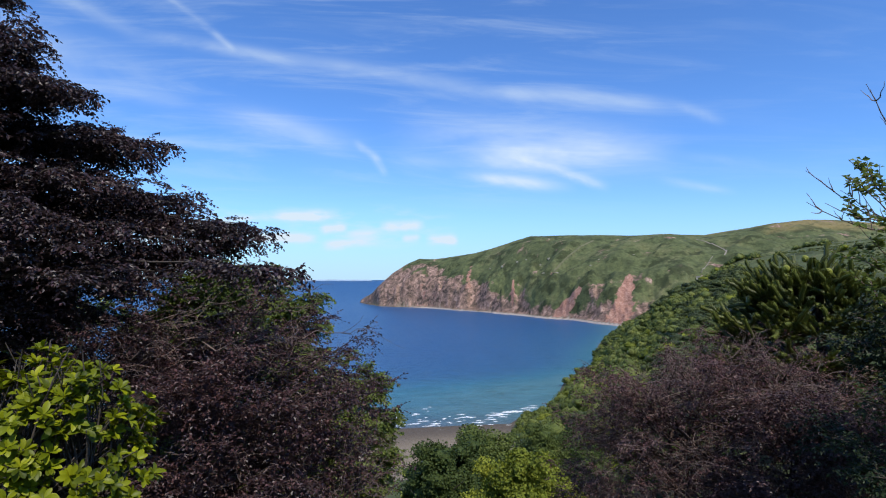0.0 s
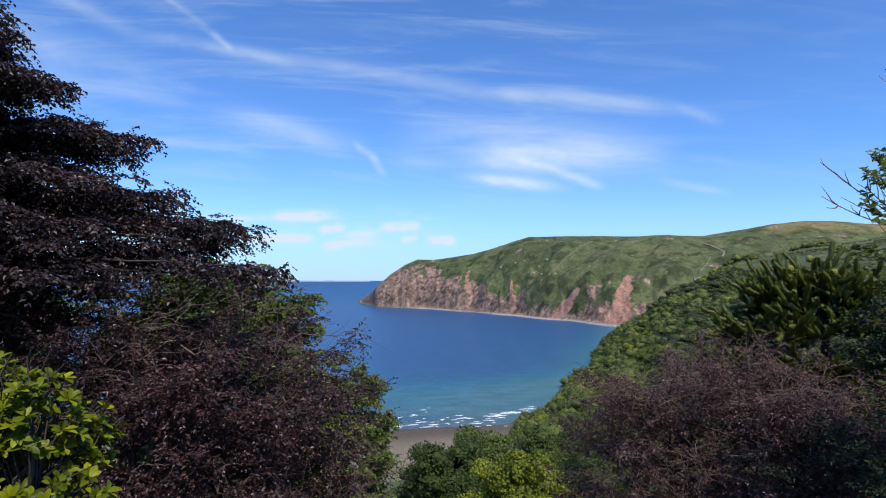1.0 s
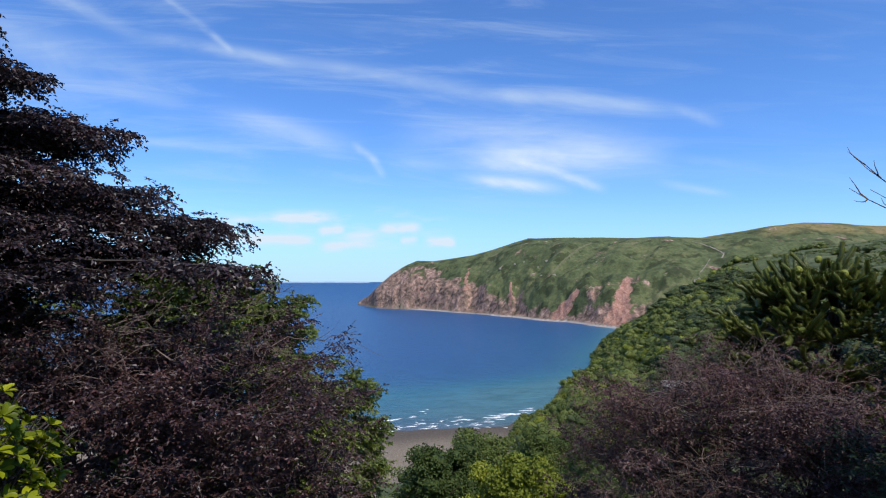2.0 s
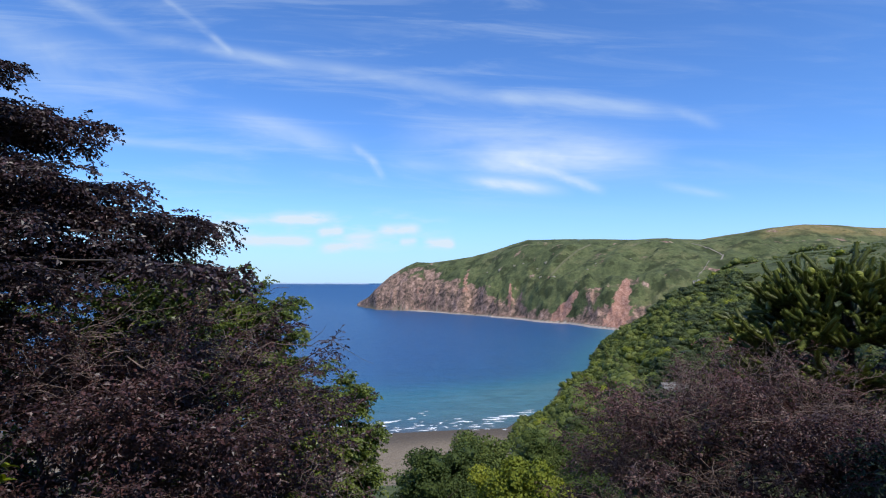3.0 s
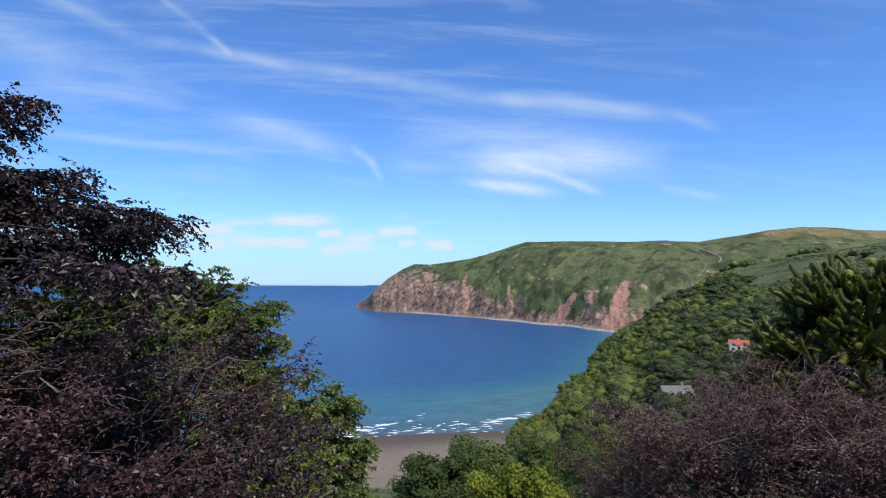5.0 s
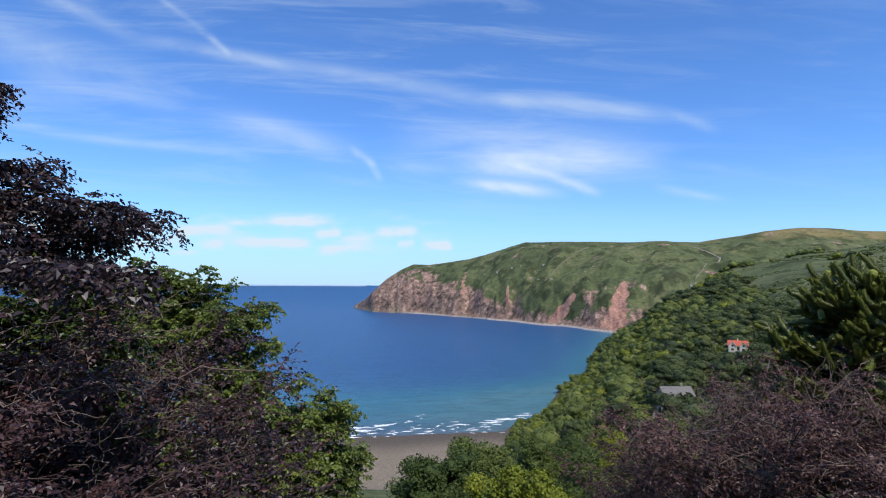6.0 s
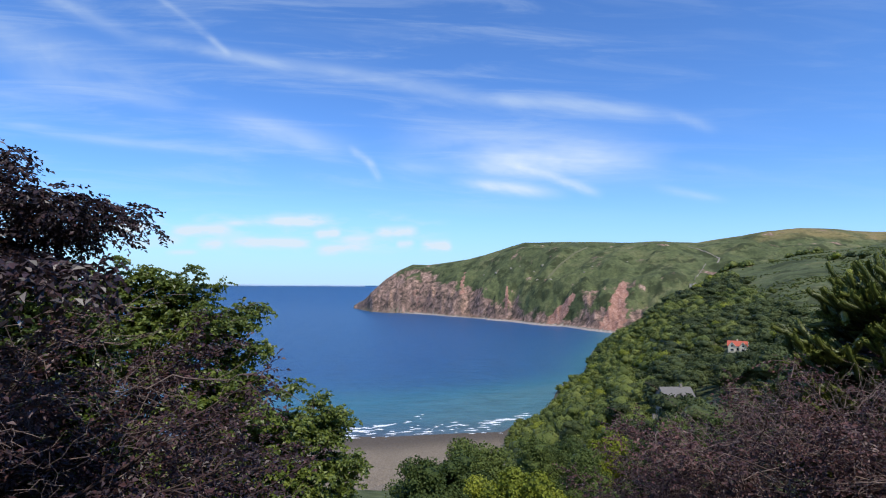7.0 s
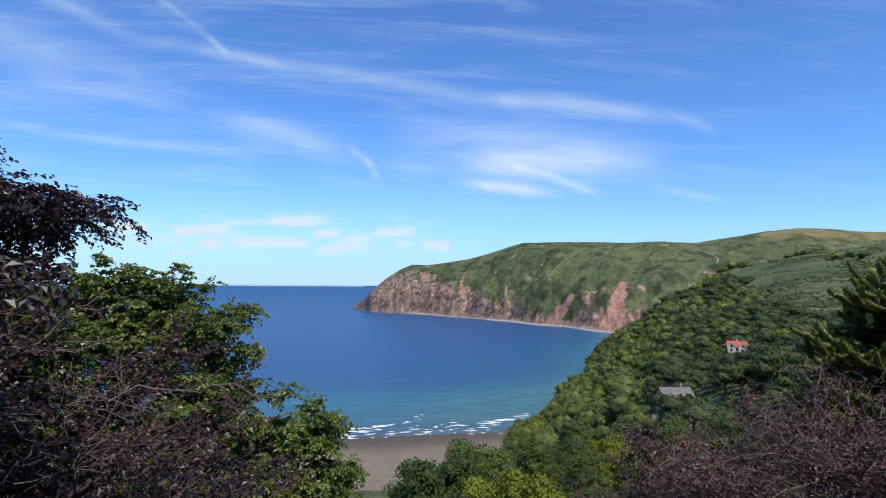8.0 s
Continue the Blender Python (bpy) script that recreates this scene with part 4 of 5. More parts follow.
def rhododendron():
    rng = np.random.default_rng(61)
    x, y = -3.75, 4.95
    z0 = ground_z(x, y)
    owner = thing("rhododendron_bush", (x, y, z0), "bright lime green rhododendron with whorls of glossy leaves", "shrub")
    o = np.array(owner.location)
    c, R = np.array([-3.75, 4.95, 128.15]), np.array([1.05, 0.9, 1.18])
    stems, stem_r = [], []
    for s in range(5):
        a = s * 1.26
        top = c + np.array([math.cos(a) * 0.4, math.sin(a) * 0.35, -0.2])
        stems.append(bend((x + math.cos(a) * 0.15, y + math.sin(a) * 0.15, z0 - 0.2), top - np.array([x, y, z0]), np.linalg.norm(top - np.array([x, y, z0])), 9, 0.0, rng, 0.1))
        stem_r.append((0.06, 0.022))
    blades = []
    for k in range(3):
        ob = part("leaf", leaf_blade(0.080 + 0.008 * k, 0.040 + 0.004 * k, 0.10 + 0.14 * k), M_LIME_OBJ, owner)
        blades.append(ob.data)
        bpy.data.objects.remove(ob)
    joined_v, joined_f, at, single = [], [], 0, 0
    raw = []
    for me in blades:
        raw.append((np.array([v.co for v in me.vertices]), np.array([p.vertices for p in me.polygons])))
    for i in range(640):
        d = unit(rng.normal(0, 1, 3))
        while d[2] < -0.5 or math.sin(6.0 * d[2] + 2.0 * d[0]) * math.cos(5.0 * d[0] - 3.0 * d[1]) < -0.25:
            d = unit(rng.normal(0, 1, 3))
        lump = 1 + 0.20 * math.sin(6 * d[0] + 1) * math.cos(5 * d[2] + 2 * d[1])
        p = c + d * R * rng.uniform(0.72, 1.0) * lump
        st = stems[rng.integers(5)][-1]
        stems.append(bend(st, p - st, np.linalg.norm(p - st), 6, -0.05, rng, 0.1)), stem_r.append((0.012, 0.005))
        n = rng.integers(8, 12)
        axis = unit(d + np.array([0, 0, 0.6]) + rng.normal(0, 0.15, 3))
        quat = Vector(axis).to_track_quat("Z", "Y").to_matrix().to_4x4()
        for j in range(n):
            tilt = rng.uniform(-50, 5) - 18 * (j % 2)
            m = Matrix.Translation(Vector(p - o)) @ quat @ pose(0, 0, 0, 0, 0, j * 137.5 + rng.uniform(-15, 15)) @ pose(0.008, 0, 0, rng.uniform(-20, 20), tilt, 0) @ Matrix.Scale(rng.uniform(0.75, 1.15), 4)
            k = rng.integers(3)
            if p[0] > c[0] - 0.1 and p[1] < c[1] + 0.35 and p[2] > 128.3 and single < 280:
                leaf = new("leaf", blades[k])
                leaf.parent = owner
                leaf.matrix_basis = m
                single += 1
            else:
                V, Fc = raw[k]
                mm = np.array(m)
                joined_v.append(V @ mm[:3, :3].T + mm[:3, 3])
                joined_f.append(Fc + at)
                at += len(V)
    for line, r in zip(stems, stem_r):
        v, f = tubes_arrays([line], [r], 5)
        mesh_of("stem", v - o, f, M_DARKBARK, owner, smooth=True)
    tagged(mesh_of("foliage", np.concatenate(joined_v), np.concatenate(joined_f), M_LIME, owner, smooth=True), kind="stuff")


def lime_object_material():
    m, n = material("lime_green_single_leaf")
    own = n.node("ShaderNodeObjectInfo").outputs["Random"]
    where = n.node("ShaderNodeTexCoord").outputs["Object"]
    f = n.math("ADD", n.math("MULTIPLY", own, 0.8), n.math("MULTIPLY", n.noise(where, 60.0), 0.3))
    col = n.ramp(f, (0.15, (0.045, 0.062, 0.003)), (0.55, (0.145, 0.17, 0.004)), (0.95, (0.32, 0.33, 0.010)))
    p = n.node("ShaderNodeBsdfPrincipled", None, Base_Color=col, Roughness=0.45)
    p.inputs["Specular IOR Level"].default_value = 0.22
    t = n.node("ShaderNodeBsdfTranslucent", None, Color=col)
    s = n.node("ShaderNodeMixShader", None, Fac=0.3, _1=p.outputs[0], _2=t.outputs[0])
    n.node("ShaderNodeOutputMaterial", None, Surface=s.outputs[0])
    return m


M_LIME_OBJ = lime_object_material()
rhododendron()


# ================= the woods on the slopes =================
def ball():
    bm = bmesh.new()
    bmesh.ops.create_icosphere(bm, subdivisions=1, radius=1.0)
    bm.verts.index_update()
    v, f = np.array([p.co for p in bm.verts]), np.array([[q.index for q in p.verts] for p in bm.faces])
    bm.free()
    return v, f


BALL_V, BALL_F = ball()


def crown_arrays(rng, height, radius, cards, size, lumps=7, base=0.28, flat=0.85, core=0.84, lobe=(0.42, 0.66), fuzz=(0.88, 1.06), ruffle=0.35):
    """A crown of several uneven leafy lobes with ragged clumps of leaves on them."""
    lobes = []
    for i in range(lumps):
        a, q = rng.uniform(0, 6.283), rng.random() ** 0.6
        z = rng.uniform(base + 0.12, 0.86)
        w = radius * (0.75 if z < 0.7 else 0.45)
        lobes.append((np.array([math.cos(a) * w * q, math.sin(a) * w * q, z * height]), radius * rng.uniform(*lobe)))
    lobes.append((np.array([0, 0, 0.62 * height]), radius * 0.72))
    V, Fs, at = [], [], 0
    for c, r in lobes:
        k = 1 + 0.16 * np.sin(BALL_V @ rng.normal(0, 3.2, 3) + rng.uniform(0, 6)) + 0.08 * rng.normal(0, 1, len(BALL_V))
        V.append(c + BALL_V * (r * core * k)[:, None] * [1, 1, flat]), Fs.append(BALL_F + at)
        at += len(BALL_V)
    which = rng.integers(0, len(lobes), cards)
    d = unit(rng.normal(0, 1, (cards, 3)))
    d[:, 2] = np.where(d[:, 2] < -0.3, -d[:, 2], d[:, 2])
    cen = np.array([lobes[w][0] for w in which])
    rad = np.array([lobes[w][1] for w in which])
    p = cen + d * (rad * rng.uniform(*fuzz, cards))[:, None] * [1, 1, flat]
    normal = unit(d + rng.normal(0, ruffle, (cards, 3)))
    axis = np.cross(normal, unit(rng.normal(0, 1, (cards, 3))))
    L = size * rng.uniform(0.6, 1.3, cards)
    v, f = leaves_arrays(p - unit(axis) * L[:, None] * 0.5, axis, normal, L, L * 0.75, 0.10)
    V.append(v), Fs.append(f + at)
    return np.concatenate(V), np.concatenate(Fs)


def wood_tree(seed, height, radius, cards, size, mat, name="woodland_tree", lumps=7, base=0.28, flat=0.85, **more):
    rng = np.random.default_rng(seed)
    owner = thing(name, (0, 0, -500), "", "tree")
    lines, rr = [np.array([[0, 0, -0.5], [0.1, 0, height * 0.3], [0, 0.1, height * 0.8]])], [(height * 0.02, 0.05)]
    for i in range(4):
        a = i * 2.4
        lines.append(bend((0, 0, height * (0.28 + 0.07 * i)), (math.cos(a), math.sin(a), 0.9), radius * 0.9, 4, 0.0, rng)), rr.append((height * 0.009, 0.02))
    v, f = tubes_arrays(lines[:1], rr[:1], 6)
    mesh_of("trunk", v, f, M_DARKBARK, owner, smooth=True)
    for limb, r in zip(lines[1:], rr[1:]):
        v, f = tubes_arrays([limb], [r], 4)
        mesh_of("limb", v, f, M_DARKBARK, owner, smooth=True)
    v, f = crown_arrays(rng, height, radius, cards, size, lumps, base, flat, **more)
    mesh_of("crown", v, f, mat, owner, smooth=True)
    return owner


def place_tree(proto, x, y, rng, scale, label):
    m = pose(x, y, ground_z(x, y) - 0.2, 0, 0, rng.uniform(0, 360)) @ Matrix.Diagonal((scale, scale, scale * rng.uniform(0.9, 1.1), 1))
    loc, rot, sc = m.decompose()
    t = copy_thing(proto, Matrix.LocRotScale(loc, rot, None))
    t.scale = sc
    return tagged(t, label, group="woodland trees")


rng = np.random.default_rng(71)
NEAR_WAY = dict(lumps=34, core=0.60, lobe=(0.20, 0.36), fuzz=(0.70, 1.08), ruffle=0.60)
FAR_WAY = dict(lumps=15, core=0.74, lobe=(0.25, 0.46), fuzz=(0.80, 1.10), ruffle=0.32)
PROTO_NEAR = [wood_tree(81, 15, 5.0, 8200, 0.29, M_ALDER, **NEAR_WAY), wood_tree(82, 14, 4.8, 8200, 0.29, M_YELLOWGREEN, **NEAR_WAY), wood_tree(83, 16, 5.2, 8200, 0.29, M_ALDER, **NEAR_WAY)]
PROTO_FAR = [wood_tree(91, 13, 9.2, 1000, 0.85, M_OAK, **FAR_WAY), wood_tree(92, 11, 9.8, 1000, 0.85, M_OAK, **FAR_WAY), wood_tree(93, 10, 7.0, 1000, 0.80, M_YELLOWGREEN, **FAR_WAY), wood_tree(94, 14, 9.0, 1000, 0.85, M_PINE, base=0.38, flat=0.55, **FAR_WAY), wood_tree(95, 10, 9.0, 1000, 0.85, M_OAK, **FAR_WAY)]
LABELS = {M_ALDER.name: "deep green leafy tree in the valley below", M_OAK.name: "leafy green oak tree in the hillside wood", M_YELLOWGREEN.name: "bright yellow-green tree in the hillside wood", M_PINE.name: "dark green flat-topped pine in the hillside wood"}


def proto_label(p):
    return LABELS[[c for c in p.children if c.name.startswith("crown")][0].data.materials[0].name]


# the trees of the valley just below: bearing, distance, kind, size
for px, d, k, s in ((764, 84, 0, 0.98), (775, 78, 2, 1.0), (815, 86, 0, 1.18), (850, 92, 2, 1.14), (890, 96, 0, 1.2), (880, 70, 1, 0.98), (925, 63, 1, 1.02), (970, 68, 1, 0.98),
                    (1075, 100, 1, 0.95), (1035, 92, 2, 0.95), (1010, 118, 0, 1.05), (960, 112, 2, 1.05), (1130, 96, 0, 0.85), (1190, 90, 2, 0.8), (1260, 92, 0, 0.8), (1330, 90, 2, 0.8),
                    (1400, 95, 0, 0.8), (1480, 90, 2, 0.8), (1560, 96, 0, 0.8), (800, 62, 0, 0.66), (1000, 60, 0, 0.62), (1080, 62, 2, 0.66)):
    place_tree(PROTO_NEAR[k], (px - 784) / F * d, d, rng, s * 1.27, proto_label(PROTO_NEAR[k]))

def sloped(bearing, rise):
    """Where the land lies along a bearing at which it stands so far above (or below) the eye, both in the plan's angular units."""
    d = np.linspace(140, 3200, 6000)
    z = land((bearing - 784) / F * d, d)[0]
    hit = np.argmax((z - EYE) / d * F > rise)
    return Vector(((bearing - 784) / F * d[hit], d[hit], z[hit]))


HOUSES = [(*sloped(b, r).xy, w) for b, r, w in ((1310, -112, 13.0), (1198, -214, 17.0), (1275, -222, 11.0), (1240, 0, 13.0), (1310, -150, 6.0))]


def clear_of_houses(x, y):
    """Gardens stay open on the seaward side of each house."""
    for hx, hy, w in HOUSES:
        ux, uy = hx / math.hypot(hx, hy), hy / math.hypot(hx, hy)
        along, across = (x - hx) * ux + (y - hy) * uy, abs(-(x - hx) * uy + (y - hy) * ux)
        if across < w * 0.75 + 3.0 and -(w * 3.8 if hy < 600 else 140) < along < w * 0.7 + 3.0:
            return False
    return True


spots = []
d = 108.0
while d < 1080:
    step = 9.0 + d * 0.0045
    for px in np.arange(690, 1700, step * F / d):
        x = (px + rng.uniform(-0.4, 0.4) * step * F / d - 784) / F * d
        y = d + rng.uniform(-0.4, 0.4) * step
        spots.append((x, y))
    d += step
spots = np.array(spots)
sz, _, s_red, _, s_beach = land(spots[:, 0], spots[:, 1])
s_px = spots[:, 0] / spots[:, 1] * F + 784
wooded = (sz > 1.6) & (s_beach < np.where(s_px > 905, 0.9, 0.3)) & (s_px > 770) & ~((s_px < 905) & (spots[:, 1] > 130)) & ~((s_px < 906) & (spots[:, 1] > 300) & (sz < 6))
wooded &= ~((spots[:, 1] > 380) & (s_px > np.interp(spots[:, 1], [400, 600, 1000], [1435, 1370, 1270]) + 60 * (fbm(spots[:, 0], spots[:, 1], 110, 3) - 0.5))) | (fbm(spots[:, 0], spots[:, 1], 90, 3) > 0.70)
garden = np.array([not clear_of_houses(*p) for p in spots])
open_hill = ((spots[:, 1] > 380) & (s_px > 1290) & (sz > 20) & ~wooded) | (garden & wooded)
count = 0
scrub_v, scrub_f, scrub_t, scrub_at = [], [], [], 0
for i in np.nonzero(open_hill)[0]:
    for k in range(3):
        x, y = spots[i] + rng.uniform(-8, 8, 2)
        if fbm(np.array([x]), np.array([y]), 70, 3, seed=9.0)[0] + rng.uniform(-0.08, 0.08) < 0.55:
            continue
        if min(math.hypot(x - hx, y - hy) for hx, hy, w in HOUSES) < 9:
            continue
        s = 0.5 + 1.2 * rng.random() ** 2
        v, f = crown_arrays(rng, 1.6 * s, 2.4 * s, 30, 0.9, 1, 0.0, 0.6, 0.7, (0.4, 0.6), (0.75, 1.1), 0.6)
        scrub_v.append(v + [x, y, ground_z(x, y) - 0.5 * s]), scrub_f.append(f + scrub_at), scrub_t.append(np.full(len(v), rng.random()))
        scrub_at += len(v)
tagged(mesh_of("scrub", np.concatenate(scrub_v), np.concatenate(scrub_f), M_SCRUB, smooth=True, attrs={"tint": np.concatenate(scrub_t)}), "low green gorse and bracken scrub on the open hillside", "scrub", kind="stuff")
stuff = {M_OAK.name: [], M_PINE.name: [], M_YELLOWGREEN.name: []}
order = np.argsort(spots[:, 1])
for i in order:
    x, y = spots[i]
    if not wooded[i] or not clear_of_houses(x, y):
        continue
    dark = fbm(np.array([x]), np.array([y]), 160, 3, seed=2.0)[0] + 0.52 * smooth(s_px[i], 1120, 1230) * (1 - smooth(y, 800, 900)) - 0.05
    pick = rng.random()
    kind = 3 if pick < (dark - 0.42) * 2.0 else 2 if pick > 0.975 - 0.04 * (s_px[i] < 1150) else int(rng.choice([0, 1, 4]))
    s = (0.46 + 0.62 * rng.random() ** 1.5) * (0.7 + 0.3 * smooth(sz[i], 4, 16))
    if count < 290:
        place_tree(PROTO_FAR[kind], x, y, rng, s, proto_label(PROTO_FAR[kind]))
        count += 1
    else:
        cards = int(np.interp(y, [200, 450, 900], [420, 260, 150]))
        h = 11.5 * s
        v, f = crown_arrays(rng, h, 9.0 * s * (1 + y / 4000), cards, np.interp(y, [200, 450, 900], [1.0, 1.25, 1.8]), int(np.interp(y, [200, 500, 900], [8, 6, 5])), 0.1 if kind != 3 else 0.3, 0.8 if kind != 3 else 0.55, 0.78, (0.30, 0.56), (0.80, 1.12), 0.32)
        mat = (M_OAK, M_OAK, M_YELLOWGREEN, M_PINE, M_OAK)[kind]
        stuff[mat.name].append((v + [x, y, sz[i] - 0.3], f))
for key, label in ((M_OAK.name, "distant green broadleaf wood on the slope"), (M_PINE.name, "distant dark green trees on the slope"), (M_YELLOWGREEN.name, "distant yellow-green trees on the slope")):
    V, Fs, tint, at = [], [], [], 0
    for v, f in stuff[key]:
        V.append(v), Fs.append(f + at), tint.append(np.full(len(v), rng.random()))
        at += len(v)
    tagged(mesh_of("far_wood", np.concatenate(V), np.concatenate(Fs), bpy.data.materials[key], smooth=True, attrs={"tint": np.concatenate(tint)}), label, "wood", kind="stuff")
for p in PROTO_NEAR + PROTO_FAR:
    for o in (*p.children_recursive, p):
        bpy.data.objects.remove(o)


# ================= houses, road and stones on the hillside =================
M_ROOFRED = plain("red_tile_roof", (0.34, 0.07, 0.04), (0.50, 0.12, 0.07), 3.0, 0.8)
M_SLATE = plain("grey_slate_roof", (0.12, 0.115, 0.11), (0.20, 0.19, 0.18), 3.0, 0.95)
M_CREAM = plain("cream_render", (0.62, 0.55, 0.42), (0.76, 0.70, 0.56), 1.0, 0.9)
M_STONEWALL = plain("grey_stone_wall", (0.19, 0.17, 0.145), (0.33, 0.30, 0.255), 2.5, 0.9, 0.6)
M_WHITE = plain("white_painted_wood", (0.72, 0.70, 0.66), (0.82, 0.80, 0.77), 1.0, 0.7)
M_ROAD = plain("pale_road_surface", (0.18, 0.16, 0.13), (0.26, 0.23, 0.19), 0.5, 0.95)
M_ROCK = plain("pale_grey_rock", (0.15, 0.15, 0.105), (0.27, 0.255, 0.20), 0.3, 0.95, 0.8)


def glass_material():
    m, n = material("window_glass")
    finish(n, (0.02, 0.025, 0.03, 1), 0.08, Metallic=0.0)
    return m


M_PANE = glass_material()


def box_bm(x0, y0, z0, x1, y1, z1, bevel=0.03):
    bm = bmesh.new()
    bmesh.ops.create_cube(bm, size=1.0)
    for v in bm.verts:
        v.co = Vector((x0 if v.co.x < 0 else x1, y0 if v.co.y < 0 else y1, z0 if v.co.z < 0 else z1))
    if bevel:
        bmesh.ops.bevel(bm, geom=list(bm.edges), offset=bevel, segments=1, affect="EDGES")
    return bm


def prism_bm(pts, y0, y1):
    """An upright outline in x and z, pushed from y0 to y1."""
    bm = bmesh.new()
    a = [bm.verts.new((x, y0, z)) for x, z in pts]
    b = [bm.verts.new((x, y1, z)) for x, z in pts]
    bm.faces.new(a)
    bm.faces.new(list(reversed(b)))
    for i in range(len(pts)):
        j = (i + 1) % len(pts)
        bm.faces.new((a[j], a[i], b[i], b[j]))
    bmesh.ops.recalc_face_normals(bm, faces=list(bm.faces))
    return bm


def roof_bm(w, y0, y1, eave, ridge, over=0.4, thick=0.22):
    """Two roof slopes of some thickness, with the ridge along y."""
    h = w / 2 + over
    drop = over * (ridge - eave) / (w / 2)
    pts = [(-h, eave - drop), (0, ridge), (h, eave - drop), (h, eave - drop + thick), (0, ridge + thick), (-h, eave - drop + thick)]
    return prism_bm(pts, y0 - over, y1 + over)


def turned(bm, m):
    bm.transform(m)
    return bm


def window(parent, x, z, w, h, y, m):
    win = part("window", turned(box_bm(x - w / 2, y - 0.10, z, x + w / 2, y + 0.02, z + h, 0.0), m), M_WHITE, parent, "white-framed window")
    part("pane", turned(box_bm(x - w / 2 + 0.1, y - 0.13, z + 0.1, x + w / 2 - 0.1, y - 0.085, z + h - 0.1, 0.0), m), M_PANE, win)
    part("sill", turned(box_bm(x - w / 2 - 0.1, y - 0.24, z - 0.12, x + w / 2 + 0.1, y, z, 0.0), m), M_WHITE, win)


def block(owner, wide, deep, eave, ridge, m, wall, roof, windows=(), gable_front=True, barge=True):
    """One wing of a house: walls with gables, roof slopes, barge boards and windows."""
    if gable_front:
        w, y0, y1, mm = wide, 0, deep, m
    else:
        w, y0, y1, mm = deep, -wide / 2, wide / 2, m @ pose(0, deep / 2, 0, 0, 0, 90)
    part("wall", turned(prism_bm([(-w / 2, -3), (w / 2, -3), (w / 2, eave), (0, ridge), (-w / 2, eave)], y0, y1), mm), wall, owner)
    part("roof", turned(roof_bm(w, y0, y1, eave, ridge), mm), roof, owner)
    if barge and gable_front:
        h = w / 2 + 0.45
        dz = 0.45 * (ridge - eave) / (w / 2)
        pts = [(-h, eave - dz - 0.45), (0, ridge - 0.45), (h, eave - dz - 0.45), (h, eave - dz + 0.05), (0, ridge + 0.05), (-h, eave - dz + 0.05)]
        part("barge_board", turned(prism_bm(pts, y0 - 0.55, y0 - 0.43), mm), M_CREAM, owner, "cream painted barge board")
    for x, z, ww, hh in windows:
        window(owner, x, z, ww, hh, 0.0, m)


def chimney(owner, x, y, z0, z1, m, mat):
    part("chimney", turned(box_bm(x - 0.45, y - 0.35, z0, x + 0.45, y + 0.35, z1), m), mat, owner)


def red_roof_house():
    at = sloped(1310, -112)
    at.z = ground_z(at.x, at.y)
    h = thing("house", at, "cream house with red tiled roof and two gables", "house")
    h.rotation_euler.z = -math.atan2(at.x, at.y)
    k = at.y / 330.0
    h.scale = (0.82 * k, 0.82 * k, 0.82 * k)
    block(h, 13.0, 7.0, 4.6, 7.8, pose(0, 0.6, 0), M_CREAM, M_ROOFRED, gable_front=False, barge=False)
    block(h, 4.8, 3.5, 4.4, 7.4, pose(-3.6, -0.9, 0), M_CREAM, M_ROOFRED, ((0, 0.8, 2.2, 1.6), (0, 3.7, 1.5, 1.5)))
    block(h, 4.8, 3.5, 4.4, 7.4, pose(3.6, -0.9, 0), M_CREAM, M_ROOFRED, ((0, 0.8, 2.2, 1.6), (0, 3.7, 1.5, 1.5)))
    window(h, 0, 1.0, 1.6, 2.4, 0.6, pose(0, 0, 0))
    chimney(h, 0.0, 4.2, 6.5, 9.2, pose(0, 0, 0), M_CREAM)
    return h


def stone_house():
    at = sloped(1198, -214)
    at.z = ground_z(at.x, at.y) + 1.2
    h = thing("house", at, "grey stone house with a slate roof among trees", "house")
    h.rotation_euler.z = -math.atan2(at.x, at.y) + 0.45
    k = at.y / 232.0
    h.scale = (k, k, k)
    block(h, 13.0, 7.5, 5.4, 8.6, pose(1.5, 0, 0), M_STONEWALL, M_SLATE, ((-3.5, 1.0, 1.4, 1.7), (0.5, 1.0, 1.4, 1.7), (-3.5, 3.6, 1.3, 1.4), (0.5, 3.6, 1.3, 1.4), (4, 3.6, 1.3, 1.4)), gable_front=False)
    block(h, 5.0, 4.0, 3.0, 3.6, pose(-5.6, -2.5, 0), M_STONEWALL, M_SLATE, ((0, 1.0, 2.4, 1.4),), barge=False)
    chimney(h, 4.0, 3.6, 7.5, 10.0, pose(0, 0, 0), M_STONEWALL)
    wall = thing("garden_wall", at + Vector((-3, -9, -1.5)), "low grey garden wall below the stone house", "wall")
    wall.rotation_euler.z = h.rotation_euler.z
    part("wall", box_bm(-11, -0.3, -2.5, 9, 0.3, 1.6), M_STONEWALL, wall)
    part("coping", box_bm(-11.1, -0.4, 1.6, 9.1, 0.4, 1.8), M_SLATE, wall)
    return h


